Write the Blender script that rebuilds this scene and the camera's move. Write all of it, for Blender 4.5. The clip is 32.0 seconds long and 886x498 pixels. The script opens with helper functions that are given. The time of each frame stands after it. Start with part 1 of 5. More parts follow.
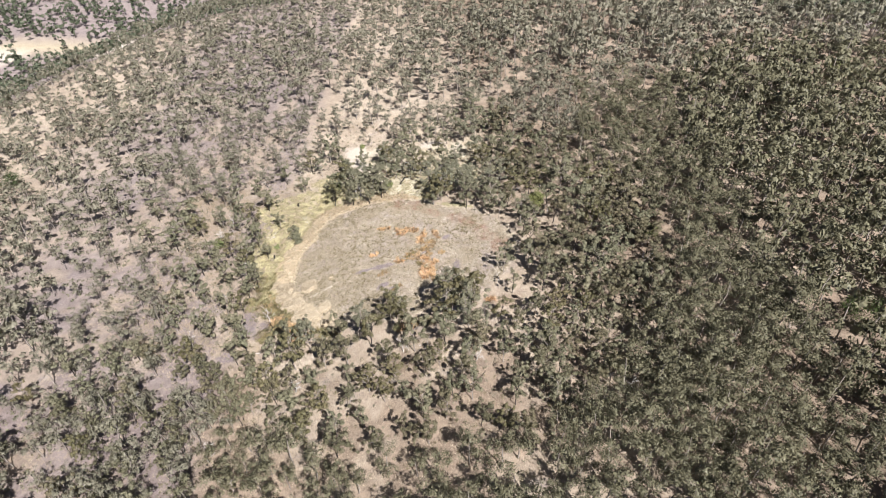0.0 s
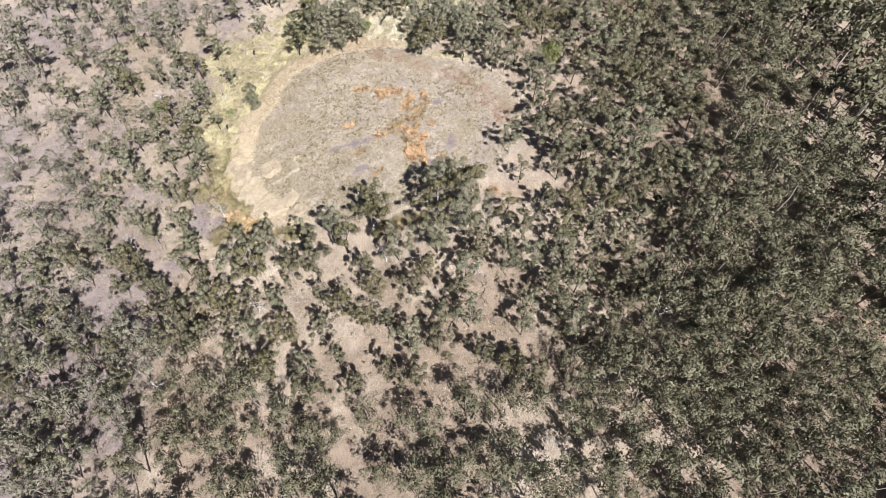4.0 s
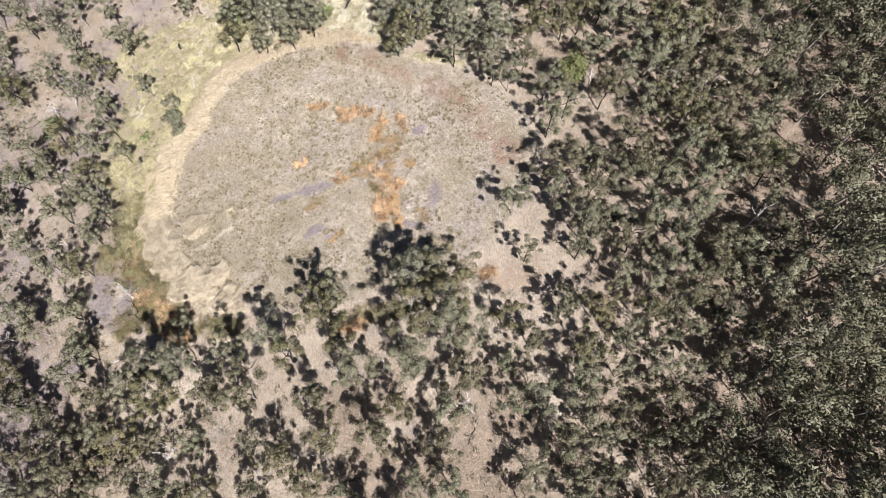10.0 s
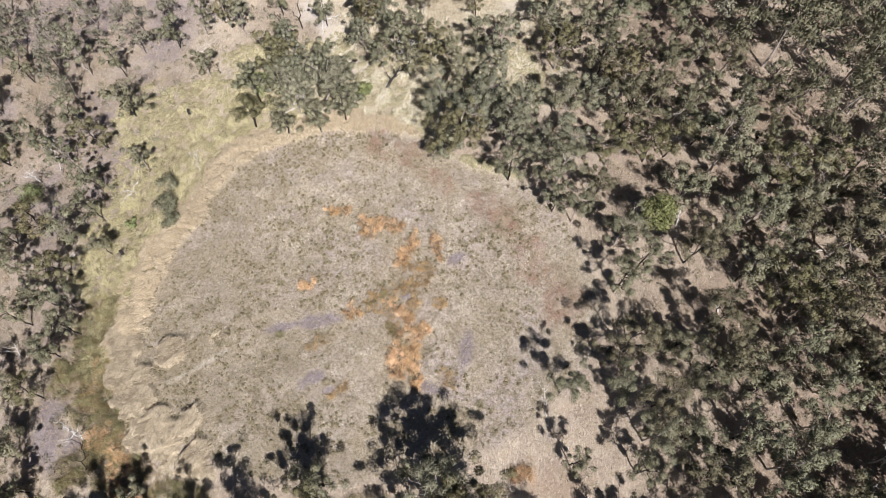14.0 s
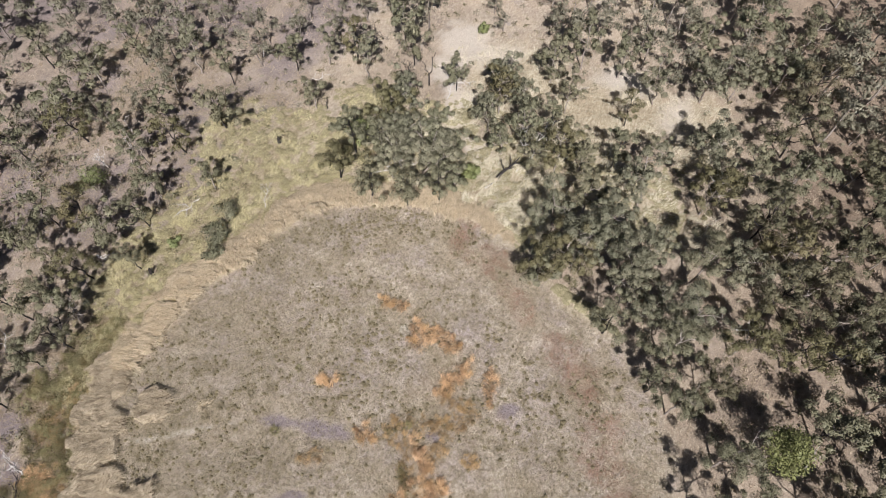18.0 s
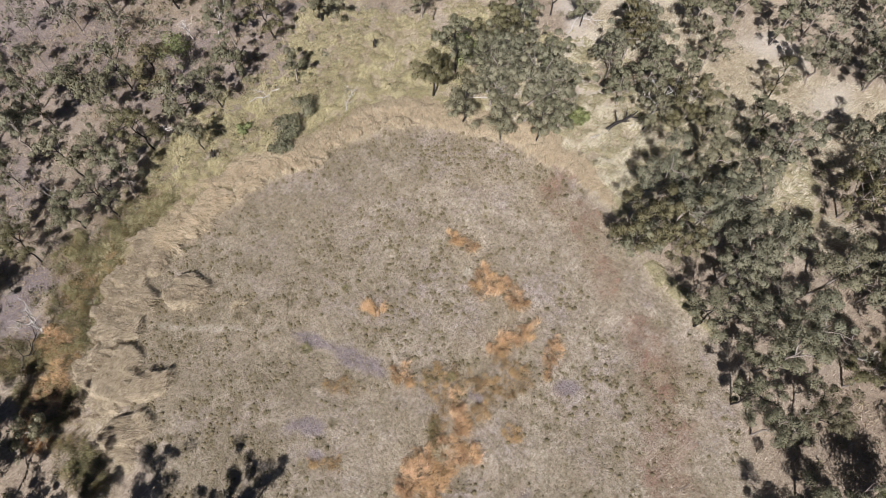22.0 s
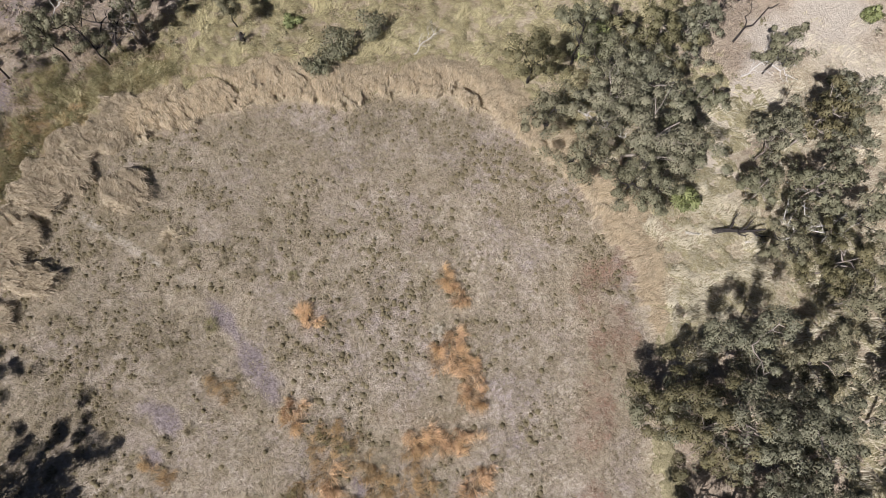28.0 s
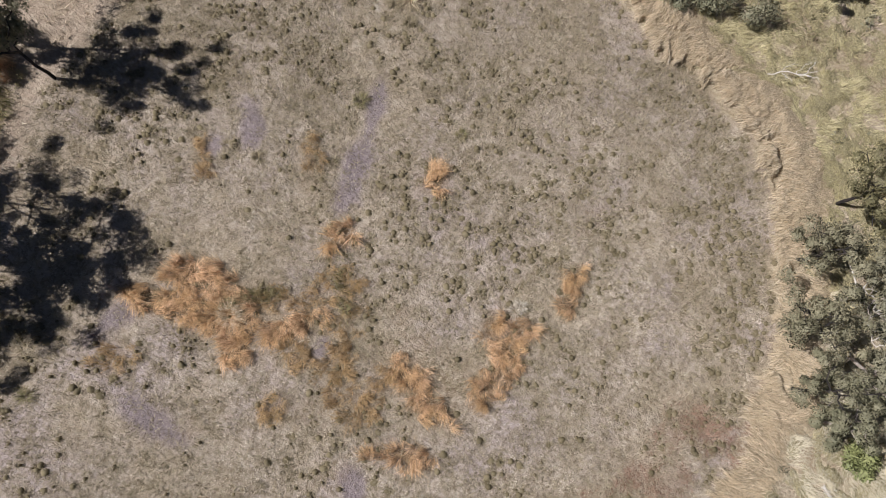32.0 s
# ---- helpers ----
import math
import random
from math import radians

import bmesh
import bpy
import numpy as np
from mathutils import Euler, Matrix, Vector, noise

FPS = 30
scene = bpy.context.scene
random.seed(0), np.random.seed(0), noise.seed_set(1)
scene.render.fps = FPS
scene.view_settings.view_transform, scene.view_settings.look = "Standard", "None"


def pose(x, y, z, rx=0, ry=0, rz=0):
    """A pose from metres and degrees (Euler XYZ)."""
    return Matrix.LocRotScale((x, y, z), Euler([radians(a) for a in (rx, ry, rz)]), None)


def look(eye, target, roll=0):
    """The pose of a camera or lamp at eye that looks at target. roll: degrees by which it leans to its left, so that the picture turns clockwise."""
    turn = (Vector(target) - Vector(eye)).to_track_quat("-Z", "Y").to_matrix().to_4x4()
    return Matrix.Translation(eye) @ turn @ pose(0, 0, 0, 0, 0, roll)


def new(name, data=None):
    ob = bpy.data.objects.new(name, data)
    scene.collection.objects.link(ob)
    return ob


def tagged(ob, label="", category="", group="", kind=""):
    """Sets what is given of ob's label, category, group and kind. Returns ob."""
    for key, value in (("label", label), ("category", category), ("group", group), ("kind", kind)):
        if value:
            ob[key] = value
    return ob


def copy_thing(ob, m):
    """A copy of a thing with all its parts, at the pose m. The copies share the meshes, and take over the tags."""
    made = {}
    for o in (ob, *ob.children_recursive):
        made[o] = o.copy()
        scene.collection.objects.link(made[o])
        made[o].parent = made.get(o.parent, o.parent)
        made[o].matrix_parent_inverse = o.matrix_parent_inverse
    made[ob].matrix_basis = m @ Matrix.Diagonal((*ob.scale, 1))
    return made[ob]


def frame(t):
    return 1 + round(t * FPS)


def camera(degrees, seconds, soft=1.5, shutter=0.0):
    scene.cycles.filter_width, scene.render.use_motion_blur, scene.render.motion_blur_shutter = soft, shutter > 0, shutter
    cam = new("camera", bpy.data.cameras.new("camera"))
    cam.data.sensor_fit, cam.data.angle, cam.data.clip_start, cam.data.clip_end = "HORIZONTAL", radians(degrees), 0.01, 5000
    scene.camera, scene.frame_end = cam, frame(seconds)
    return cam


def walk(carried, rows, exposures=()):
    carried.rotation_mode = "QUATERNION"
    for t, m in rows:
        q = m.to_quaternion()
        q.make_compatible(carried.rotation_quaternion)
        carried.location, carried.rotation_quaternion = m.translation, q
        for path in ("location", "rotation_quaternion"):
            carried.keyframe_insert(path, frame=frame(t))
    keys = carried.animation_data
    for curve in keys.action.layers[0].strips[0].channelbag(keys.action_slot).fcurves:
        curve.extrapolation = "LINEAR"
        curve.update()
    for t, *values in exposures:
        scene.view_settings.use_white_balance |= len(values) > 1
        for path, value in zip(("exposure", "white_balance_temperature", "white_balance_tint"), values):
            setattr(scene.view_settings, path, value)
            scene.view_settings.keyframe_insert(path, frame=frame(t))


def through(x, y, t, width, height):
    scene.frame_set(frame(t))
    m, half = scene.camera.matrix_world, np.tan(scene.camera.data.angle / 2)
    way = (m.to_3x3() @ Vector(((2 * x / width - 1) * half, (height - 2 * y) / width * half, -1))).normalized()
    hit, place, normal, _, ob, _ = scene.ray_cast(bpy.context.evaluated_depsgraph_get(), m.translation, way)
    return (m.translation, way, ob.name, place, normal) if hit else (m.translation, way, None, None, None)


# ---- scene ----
# camera: seconds, eye, heading to the left, pitch, roll
cam = camera(69.04, 32.0, soft=0.92, shutter=0.0)
PATH = [
    (0, (5.38, -115.56, 110.93), 0.73, -42.30, -0.50),
    (0.5, (5.42, -111.58, 109.71), 0.67, -45.19, -0.39),
    (1, (5.36, -107.67, 108.59), 0.52, -48.21, -0.40),
    (1.5, (5.21, -103.81, 107.57), 0.34, -51.26, -0.36),
    (2, (5.08, -100.10, 106.62), 0.16, -54.38, -0.24),
    (2.5, (4.98, -96.41, 105.68), -0.04, -57.52, -0.08),
    (4.5, (5.82, -79.45, 100.77), -0.08, -60.06, -0.05),
    (5, (6.03, -75.08, 99.41), -0.08, -60.14, -0.07),
    (5.5, (6.20, -70.71, 98.05), -0.12, -60.20, -0.06),
    (6, (6.37, -66.38, 96.68), -0.14, -60.25, 0.00),
    (6.5, (6.60, -62.19, 95.26), -0.18, -60.22, 0.05),
    (7, (6.92, -58.37, 93.89), -0.07, -60.11, -0.03),
    (7.5, (7.32, -55.05, 92.55), -0.06, -59.96, 0.05),
    (8, (7.76, -52.42, 91.37), -0.08, -60.32, 0.10),
    (8.5, (8.18, -50.29, 90.29), -0.22, -62.59, 0.33),
    (9, (8.46, -48.42, 89.30), -0.00, -65.17, 0.34),
    (9.5, (8.58, -46.49, 88.34), 0.13, -67.44, 0.39),
    (10, (8.59, -44.32, 87.32), 0.02, -68.04, 0.41),
    (10.5, (8.55, -41.88, 86.21), -0.35, -68.09, 0.52),
    (11, (8.45, -39.17, 84.96), -0.46, -68.05, 0.52),
    (11.5, (8.24, -36.19, 83.60), 1.45, -67.98, 0.28),
    (12, (8.02, -32.97, 82.21), 3.24, -67.95, 0.04),
    (12.5, (7.82, -29.48, 80.78), 5.06, -67.94, -0.11),
    (13, (7.61, -25.82, 79.40), 7.00, -67.97, -0.34),
    (13.5, (7.35, -22.07, 78.03), 8.36, -67.99, -0.50),
    (14, (7.05, -18.30, 76.70), 7.93, -68.02, -0.28),
    (14.5, (6.54, -14.61, 75.31), 9.51, -67.90, -0.25),
    (15, (5.89, -11.12, 73.94), 12.56, -67.59, -0.35),
    (15.5, (5.34, -7.88, 72.54), 13.75, -67.13, -0.24),
    (17.5, (5.78, -4.50, 67.13), 24.13, -63.52, -0.30),
    (18, (5.66, -4.73, 65.89), 27.70, -63.28, -0.32),
    (18.5, (5.54, -4.98, 64.68), 29.63, -63.13, -0.22),
    (19, (5.42, -5.29, 63.50), 31.20, -63.18, -0.07),
    (19.5, (5.31, -5.53, 62.30), 32.76, -63.41, 0.10),
    (20, (5.20, -5.68, 61.11), 34.33, -63.81, 0.18),
    (20.5, (5.07, -5.69, 59.99), 35.94, -64.37, 0.17),
    (21, (4.83, -5.50, 58.98), 37.61, -65.02, 0.10),
    (21.5, (4.43, -5.10, 58.00), 39.23, -65.73, 0.05),
    (22, (3.88, -4.53, 57.00), 40.92, -66.39, -0.10),
    (22.5, (3.19, -3.88, 56.00), 42.39, -66.95, -0.08),
    (23, (2.39, -3.01, 55.11), 43.76, -67.54, -0.05),
    (23.5, (1.55, -1.84, 54.22), 45.23, -68.09, -0.06),
    (24, (0.80, -0.39, 53.32), 46.84, -68.59, 0.03),
    (24.5, (0.13, 1.21, 52.40), 48.22, -68.96, 0.14),
    (25, (-0.51, 2.79, 51.50), 49.81, -69.32, 0.15),
    (25.5, (-1.17, 4.27, 50.66), 52.44, -70.00, 0.10),
    (27.5, (-3.91, 11.50, 48.02), 63.34, -75.34, 0.06),
    (28, (-3.63, 12.72, 46.93), 68.71, -75.69, 0.22),
    (28.5, (-3.16, 13.67, 45.83), 74.18, -76.00, 0.42),
    (29, (-2.69, 13.85, 44.73), 81.31, -76.22, 0.07),
    (29.5, (-2.40, 13.61, 43.67), 88.39, -76.66, -0.27),
    (30, (-2.39, 13.46, 42.61), 94.76, -77.21, -0.02),
    (30.5, (-2.60, 13.27, 41.62), 101.32, -77.88, 0.02),
    (31, (-2.95, 13.02, 40.63), 108.08, -78.42, -0.01),
    (31.5, (-3.35, 12.74, 39.63), 114.68, -79.05, -0.04),
    (32, (-3.86, 12.37, 38.52), 121.31, -79.63, -0.18),
]


def flown(eye, heading, pitch, roll):
    return pose(*eye) @ pose(0, 0, 0, 0, 0, heading) @ pose(0, 0, 0, 90 + pitch) @ pose(0, 0, 0, 0, 0, roll)


walk(cam, [(t, flown(e, h, p, r)) for t, e, h, p, r in PATH], exposures=[(0, 1.0, 6120, 12.9), (5, 1.04, 5980, 13), (11, 0.98, 5980, 13.4), (15, 0.68, 6100, 13.8), (20, 0.46, 6130, 14.2), (26, 0.43, 6130, 14.5), (32, 0.4, 6150, 14.8)])

# ---- light ----
SUN_TO = Vector((0.485, -0.875, 0.0)).normalized()
SUN_UP = radians(52)
sun_way = Vector((SUN_TO.x * math.cos(SUN_UP), SUN_TO.y * math.cos(SUN_UP), math.sin(SUN_UP)))
world = bpy.data.worlds.new("sky")
scene.world = world
world.use_nodes = True
wn = world.node_tree
wn.nodes.clear()
sky = wn.nodes.new("ShaderNodeTexSky")
sky.sky_type = "NISHITA"
sky.sun_disc = False
sky.sun_elevation = SUN_UP
sky.sun_rotation = math.atan2(SUN_TO.x, SUN_TO.y)
sky.air_density, sky.dust_density = 0.3, 0.3
bg = wn.nodes.new("ShaderNodeBackground")
bg.inputs["Strength"].default_value = 0.05
wo = wn.nodes.new("ShaderNodeOutputWorld")
wn.links.new(sky.outputs[0], bg.inputs[0])
wn.links.new(bg.outputs[0], wo.inputs[0])
lamp = bpy.data.lights.new("sun", "SUN")
lamp.energy, lamp.angle, lamp.color = 5.0, radians(0.53), (1.0, 0.97, 0.935)
sun = new("sun", lamp)
sun.matrix_world = look(sun_way * 300, (0, 0, 0))
scene.view_settings.exposure = 0.0

# ---- materials ----


class Nodes:
    """A node material and short ways to fill it."""

    def __init__(self, name, rough=0.9, spec=0.2):
        self.mat = bpy.data.materials.new(name)
        self.mat.use_nodes = True
        self.tree = self.mat.node_tree
        self.bsdf = self.tree.nodes["Principled BSDF"]
        self.out = self.tree.nodes["Material Output"]
        self.bsdf.inputs["Roughness"].default_value = rough
        self.bsdf.inputs["Specular IOR Level"].default_value = spec

    def node(self, kind, **props):
        n = self.tree.nodes.new(kind)
        for k, v in props.items():
            if k == "data_type":
                n.data_type = v
            elif k == "blend_type":
                n.blend_type = v
            elif k == "operation":
                n.operation = v
            elif k == "attribute_name":
                n.attribute_name = v
        return n

    def link(self, a, b):
        self.tree.links.new(a, b)

    def place(self):
        return self.node("ShaderNodeNewGeometry").outputs["Position"]

    def noise(self, scale, detail=3.0, rough=0.55, vec=None, distort=0.0):
        n = self.node("ShaderNodeTexNoise")
        n.inputs["Scale"].default_value, n.inputs["Detail"].default_value = scale, detail
        n.inputs["Roughness"].default_value, n.inputs["Distortion"].default_value = rough, distort
        self.link(vec or self.place(), n.inputs["Vector"])
        return n.outputs[0]

    def stretch(self, sx, sy, sz, turn=0.0):
        m = self.node("ShaderNodeMapping")
        m.inputs["Scale"].default_value = (sx, sy, sz)
        m.inputs["Rotation"].default_value = (0, 0, turn)
        self.link(self.place(), m.inputs["Vector"])
        return m.outputs[0]

    def span(self, value, lo, hi, a=0.0, b=1.0):
        n = self.node("ShaderNodeMapRange")
        for k, v in zip((1, 2, 3, 4), (lo, hi, a, b)):
            n.inputs[k].default_value = v
        self.link(value, n.inputs[0])
        return n.outputs[0]

    def math(self, op, a, b):
        n = self.node("ShaderNodeMath", operation=op)
        for i, v in enumerate((a, b)):
            if isinstance(v, (int, float)):
                n.inputs[i].default_value = v
            else:
                self.link(v, n.inputs[i])
        return n.outputs[0]

    def mix(self, fac, a, b, blend="MIX"):
        n = self.node("ShaderNodeMix", data_type="RGBA", blend_type=blend)
        for i, v in ((0, fac), (6, a), (7, b)):
            if isinstance(v, (int, float)):
                n.inputs[i].default_value = v
            elif isinstance(v, tuple):
                n.inputs[i].default_value = (*v, 1)
            else:
                self.link(v, n.inputs[i])
        return n.outputs[2]

    def attr(self, name, channel=None):
        n = self.node("ShaderNodeAttribute", attribute_name=name)
        if channel is None:
            return n.outputs["Fac"]
        s = self.node("ShaderNodeSeparateColor")
        self.link(n.outputs["Color"], s.inputs[0])
        return s.outputs[channel]

    def island(self):
        return self.node("ShaderNodeNewGeometry").outputs["Random Per Island"]

    def each(self):
        return self.node("ShaderNodeObjectInfo").outputs["Random"]

    def bump(self, height, strength, distance):
        n = self.node("ShaderNodeBump")
        n.inputs["Strength"].default_value, n.inputs["Distance"].default_value = strength, distance
        self.link(height, n.inputs["Height"])
        self.link(n.outputs[0], self.bsdf.inputs["Normal"])

    def done(self, colour):
        self.link(colour, self.bsdf.inputs["Base Color"])
        return self.mat


def lawn_tone(m, low):
    """Slow change of the clearing's grass from mauve-grey to olive, over metres."""
    c = m.mix(m.span(m.noise(0.22, 4, 0.6), 0.44, 0.6, 0, 0.6), low, (0.39, 0.322, 0.318))
    c = m.mix(m.span(m.noise(0.13, 4, 0.6, m.stretch(1, 1, 1, 1.0)), 0.46, 0.6, 0, 0.75), c, (0.37, 0.30, 0.20))
    c = m.mix(m.span(m.attr("rank"), 0.0, 1.0, 0.0, 0.7), c, (0.325, 0.268, 0.19))
    c = m.mix(m.span(m.noise(1.3, 4, 0.6, m.stretch(1, 1, 1, 0.4), 0.6), 0.5, 0.6, 0, 0.62), c, (0.235, 0.192, 0.122))
    return m.mix(m.span(m.noise(0.75, 4, 0.6, m.stretch(1, 1, 1, 2.1)), 0.52, 0.62, 0, 0.4), c, (0.50, 0.425, 0.335))


def ground_material():
    m = Nodes("dry_ground", 0.95, 0.1)
    big, mid, fine = m.noise(0.035, 4), m.noise(0.35, 5, 0.62), m.noise(3.2, 6, 0.7)
    grain = m.noise(11.0, 3, 0.7)
    thatch = m.noise(1.0, 5, 0.65, m.stretch(5.0, 1.6, 3.0, 0.5), 0.4)
    # woodland floor: bleached pinkish grass litter, redder soil, grey ash
    soil = m.mix(m.span(mid, 0.35, 0.66), (0.33, 0.265, 0.20), (0.48, 0.40, 0.305))
    soil = m.mix(m.span(big, 0.45, 0.62, 0, 0.5), soil, (0.42, 0.325, 0.25))
    soil = m.mix(m.span(m.noise(0.16, 4, 0.6), 0.57, 0.7, 0, 0.6), soil, (0.31, 0.275, 0.265))
    soil = m.mix(m.span(fine, 0.5, 0.68, 0, 0.75), soil, (0.15, 0.11, 0.075))
    soil = m.mix(m.span(m.noise(0.28, 5, 0.65), 0.47, 0.62, 0, 0.7), soil, (0.48, 0.385, 0.28))
    soil = m.mix(m.span(thatch, 0.48, 0.66, 0, 0.8), soil, (0.62, 0.53, 0.40))
    soil = m.mix(m.span(m.noise(0.7, 5, 0.7), 0.56, 0.68, 0, 0.55), soil, (0.21, 0.185, 0.10))
    # brown leaf litter, its colour also darkened for shade under dense trees
    litter = m.mix(m.span(fine, 0.4, 0.62), (0.25, 0.183, 0.128), (0.125, 0.09, 0.063))
    litter = m.mix(m.span(mid, 0.45, 0.66, 0, 0.8), litter, (0.36, 0.268, 0.192))
    soil = m.mix(m.attr("litter"), soil, litter)
    # the clearing: short straw-grey grass
    lawn = m.mix(m.span(mid, 0.3, 0.7), (0.38, 0.315, 0.248), (0.48, 0.405, 0.32))
    lawn = lawn_tone(m, lawn)
    lawn = m.mix(m.span(thatch, 0.48, 0.66, 0, 0.6), lawn, (0.25, 0.205, 0.125))
    lawn = m.mix(m.span(fine, 0.47, 0.63, 0, 0.85), lawn, (0.165, 0.13, 0.085))
    lawn = m.mix(m.span(grain, 0.54, 0.68, 0, 0.55), lawn, (0.58, 0.50, 0.40))
    zone, tint = "zone", "tint"
    colour = m.mix(m.attr(zone, 0), soil, lawn)
    # bands: straw edge, ochre growth, dark damp, rust
    straw = m.mix(m.span(thatch, 0.35, 0.65), (0.28, 0.23, 0.145), (0.57, 0.485, 0.34))
    colour = m.mix(m.attr(zone, 1), colour, straw)
    damp = m.mix(m.span(mid, 0.35, 0.65), (0.172, 0.139, 0.142), (0.27, 0.223, 0.226))
    damp = m.mix(m.span(fine, 0.48, 0.66, 0, 0.7), damp, (0.14, 0.11, 0.09))
    damp = m.mix(m.span(grain, 0.54, 0.68, 0, 0.5), damp, (0.37, 0.31, 0.315))
    colour = m.mix(m.attr(zone, 2), colour, damp)
    # brown-ochre soil, painted darker for the shade between reed sheaves
    ochre = m.mix(m.span(fine, 0.35, 0.65), (0.125, 0.083, 0.046), (0.30, 0.205, 0.118))
    colour = m.mix(m.attr(tint, 0), colour, ochre)
    rust = m.mix(m.span(fine, 0.35, 0.7), (0.26, 0.165, 0.11), (0.36, 0.26, 0.18))
    colour = m.mix(m.attr(tint, 1), colour, rust)
    pale = m.mix(m.span(fine, 0.35, 0.7), (0.54, 0.47, 0.385), (0.72, 0.645, 0.54))
    colour = m.mix(m.attr(tint, 2), colour, pale)
    m.bump(m.mix(0.5, fine, m.mix(0.5, thatch, grain)), 1.0, 0.4)
    return m.done(colour)


def leaf_material(name, dark, light, warm, through=0.1):
    m = Nodes(name, 0.55, 0.25)
    c = m.mix(m.span(m.island(), 0.0, 1.0, 0.36, 0.78), dark, light)
    c = m.mix(m.span(m.each(), 0.25, 1.0, 0, 0.55), c, warm)
    c = m.mix(m.span(m.noise(1.1, 2), 0.42, 0.64, 0, 0.6), c, dark)
    m.done(c)
    t = m.node("ShaderNodeBsdfTranslucent")
    m.link(c, t.inputs[0])
    s = m.node("ShaderNodeMixShader")
    s.inputs[0].default_value = through
    m.link(m.bsdf.outputs[0], s.inputs[1])
    m.link(t.outputs[0], s.inputs[2])
    m.link(s.outputs[0], m.out.inputs[0])
    return m.mat


def bark_material(name, a, b, c):
    m = Nodes(name, 0.9, 0.15)
    n = m.noise(2.2, 4, 0.6, m.stretch(3.0, 3.0, 0.7))
    col = m.mix(m.span(n, 0.35, 0.65), a, b)
    col = m.mix(m.span(m.noise(9.0, 4, 0.7), 0.5, 0.72, 0, 0.7), col, c)
    m.bump(n, 0.6, 0.05)
    return m.done(col)


def grass_material(name, a, b, c, through=0.3):
    m = Nodes(name, 0.75, 0.2)
    col = m.mix(m.island(), a, b)
    col = m.mix(m.span(m.noise(0.5, 4, 0.65), 0.45, 0.68), col, c)
    m.done(col)
    t = m.node("ShaderNodeBsdfTranslucent")
    m.link(col, t.inputs[0])
    s = m.node("ShaderNodeMixShader")
    s.inputs[0].default_value = through
    m.link(m.bsdf.outputs[0], s.inputs[1])
    m.link(t.outputs[0], s.inputs[2])
    m.link(s.outputs[0], m.out.inputs[0])
    return m.mat


GROUND = ground_material()
LEAF = leaf_material("gum_leaves", (0.098, 0.097, 0.053), (0.315, 0.30, 0.19), (0.30, 0.262, 0.165))
LEAF_BLUE = leaf_material("grey_gum_leaves", (0.10, 0.10, 0.06), (0.33, 0.315, 0.21), (0.31, 0.275, 0.178))
LEAF_OLIVE = leaf_material("olive_leaves", (0.095, 0.088, 0.042), (0.25, 0.222, 0.112), (0.235, 0.188, 0.10))
LEAF_DEEP = leaf_material("deep_gum_leaves", (0.07, 0.066, 0.037), (0.24, 0.22, 0.13), (0.23, 0.186, 0.11))
LEAF_BRIGHT = leaf_material("bright_leaves", (0.13, 0.15, 0.055), (0.33, 0.35, 0.155), (0.29, 0.30, 0.12))
LEAF_YELLOW = leaf_material("yellow_green_leaves", (0.10, 0.11, 0.036), (0.26, 0.265, 0.105), (0.24, 0.24, 0.09))
LEAF_LUSH = leaf_material("lush_leaves", (0.05, 0.08, 0.022), (0.13, 0.185, 0.05), (0.12, 0.15, 0.042))
LEAF_DENSE = leaf_material("dark_green_leaves", (0.025, 0.045, 0.015), (0.085, 0.115, 0.04), (0.075, 0.09, 0.027))
# gum leaves with distance haze put into the colour: greyer, less contrast
LEAF_HAZED = leaf_material("hazed_leaves", (0.105, 0.10, 0.066), (0.29, 0.268, 0.188), (0.27, 0.235, 0.163))
LEAF_VALLEY = leaf_material("valley_leaves", (0.06, 0.075, 0.045), (0.14, 0.155, 0.092), (0.12, 0.125, 0.067))
BARK = bark_material("gum_bark", (0.22, 0.18, 0.15), (0.42, 0.37, 0.32), (0.09, 0.075, 0.06))
BARK_DARK = bark_material("charred_bark", (0.02, 0.018, 0.017), (0.06, 0.05, 0.045), (0.012, 0.011, 0.01))
BARK_WHITE = bark_material("bleached_wood", (0.50, 0.46, 0.41), (0.70, 0.66, 0.61), (0.26, 0.22, 0.19))
GRASS_STRAW = grass_material("straw_grass", (0.42, 0.338, 0.213), (0.91, 0.785, 0.59), (0.68, 0.57, 0.395))
GRASS_REED = grass_material("grey_reeds", (0.31, 0.25, 0.163), (0.72, 0.615, 0.46), (0.50, 0.418, 0.295))
GRASS_YELLOW = grass_material("yellow_grass", (0.47, 0.42, 0.30), (0.85, 0.78, 0.61), (0.65, 0.585, 0.43))
GRASS_MEADOW = grass_material("meadow_grass", (0.35, 0.31, 0.16), (0.76, 0.675, 0.43), (0.53, 0.47, 0.265))


def short_grass_material():
    m = Nodes("grey_grass", 0.8, 0.15)
    c = lawn_tone(m, m.mix(m.island(), (0.47, 0.405, 0.31), (0.74, 0.65, 0.515)))
    c = m.mix(m.span(m.island(), 0.0, 1.0, 0.0, 0.68), c, (0.76, 0.67, 0.525))
    return m.done(c)


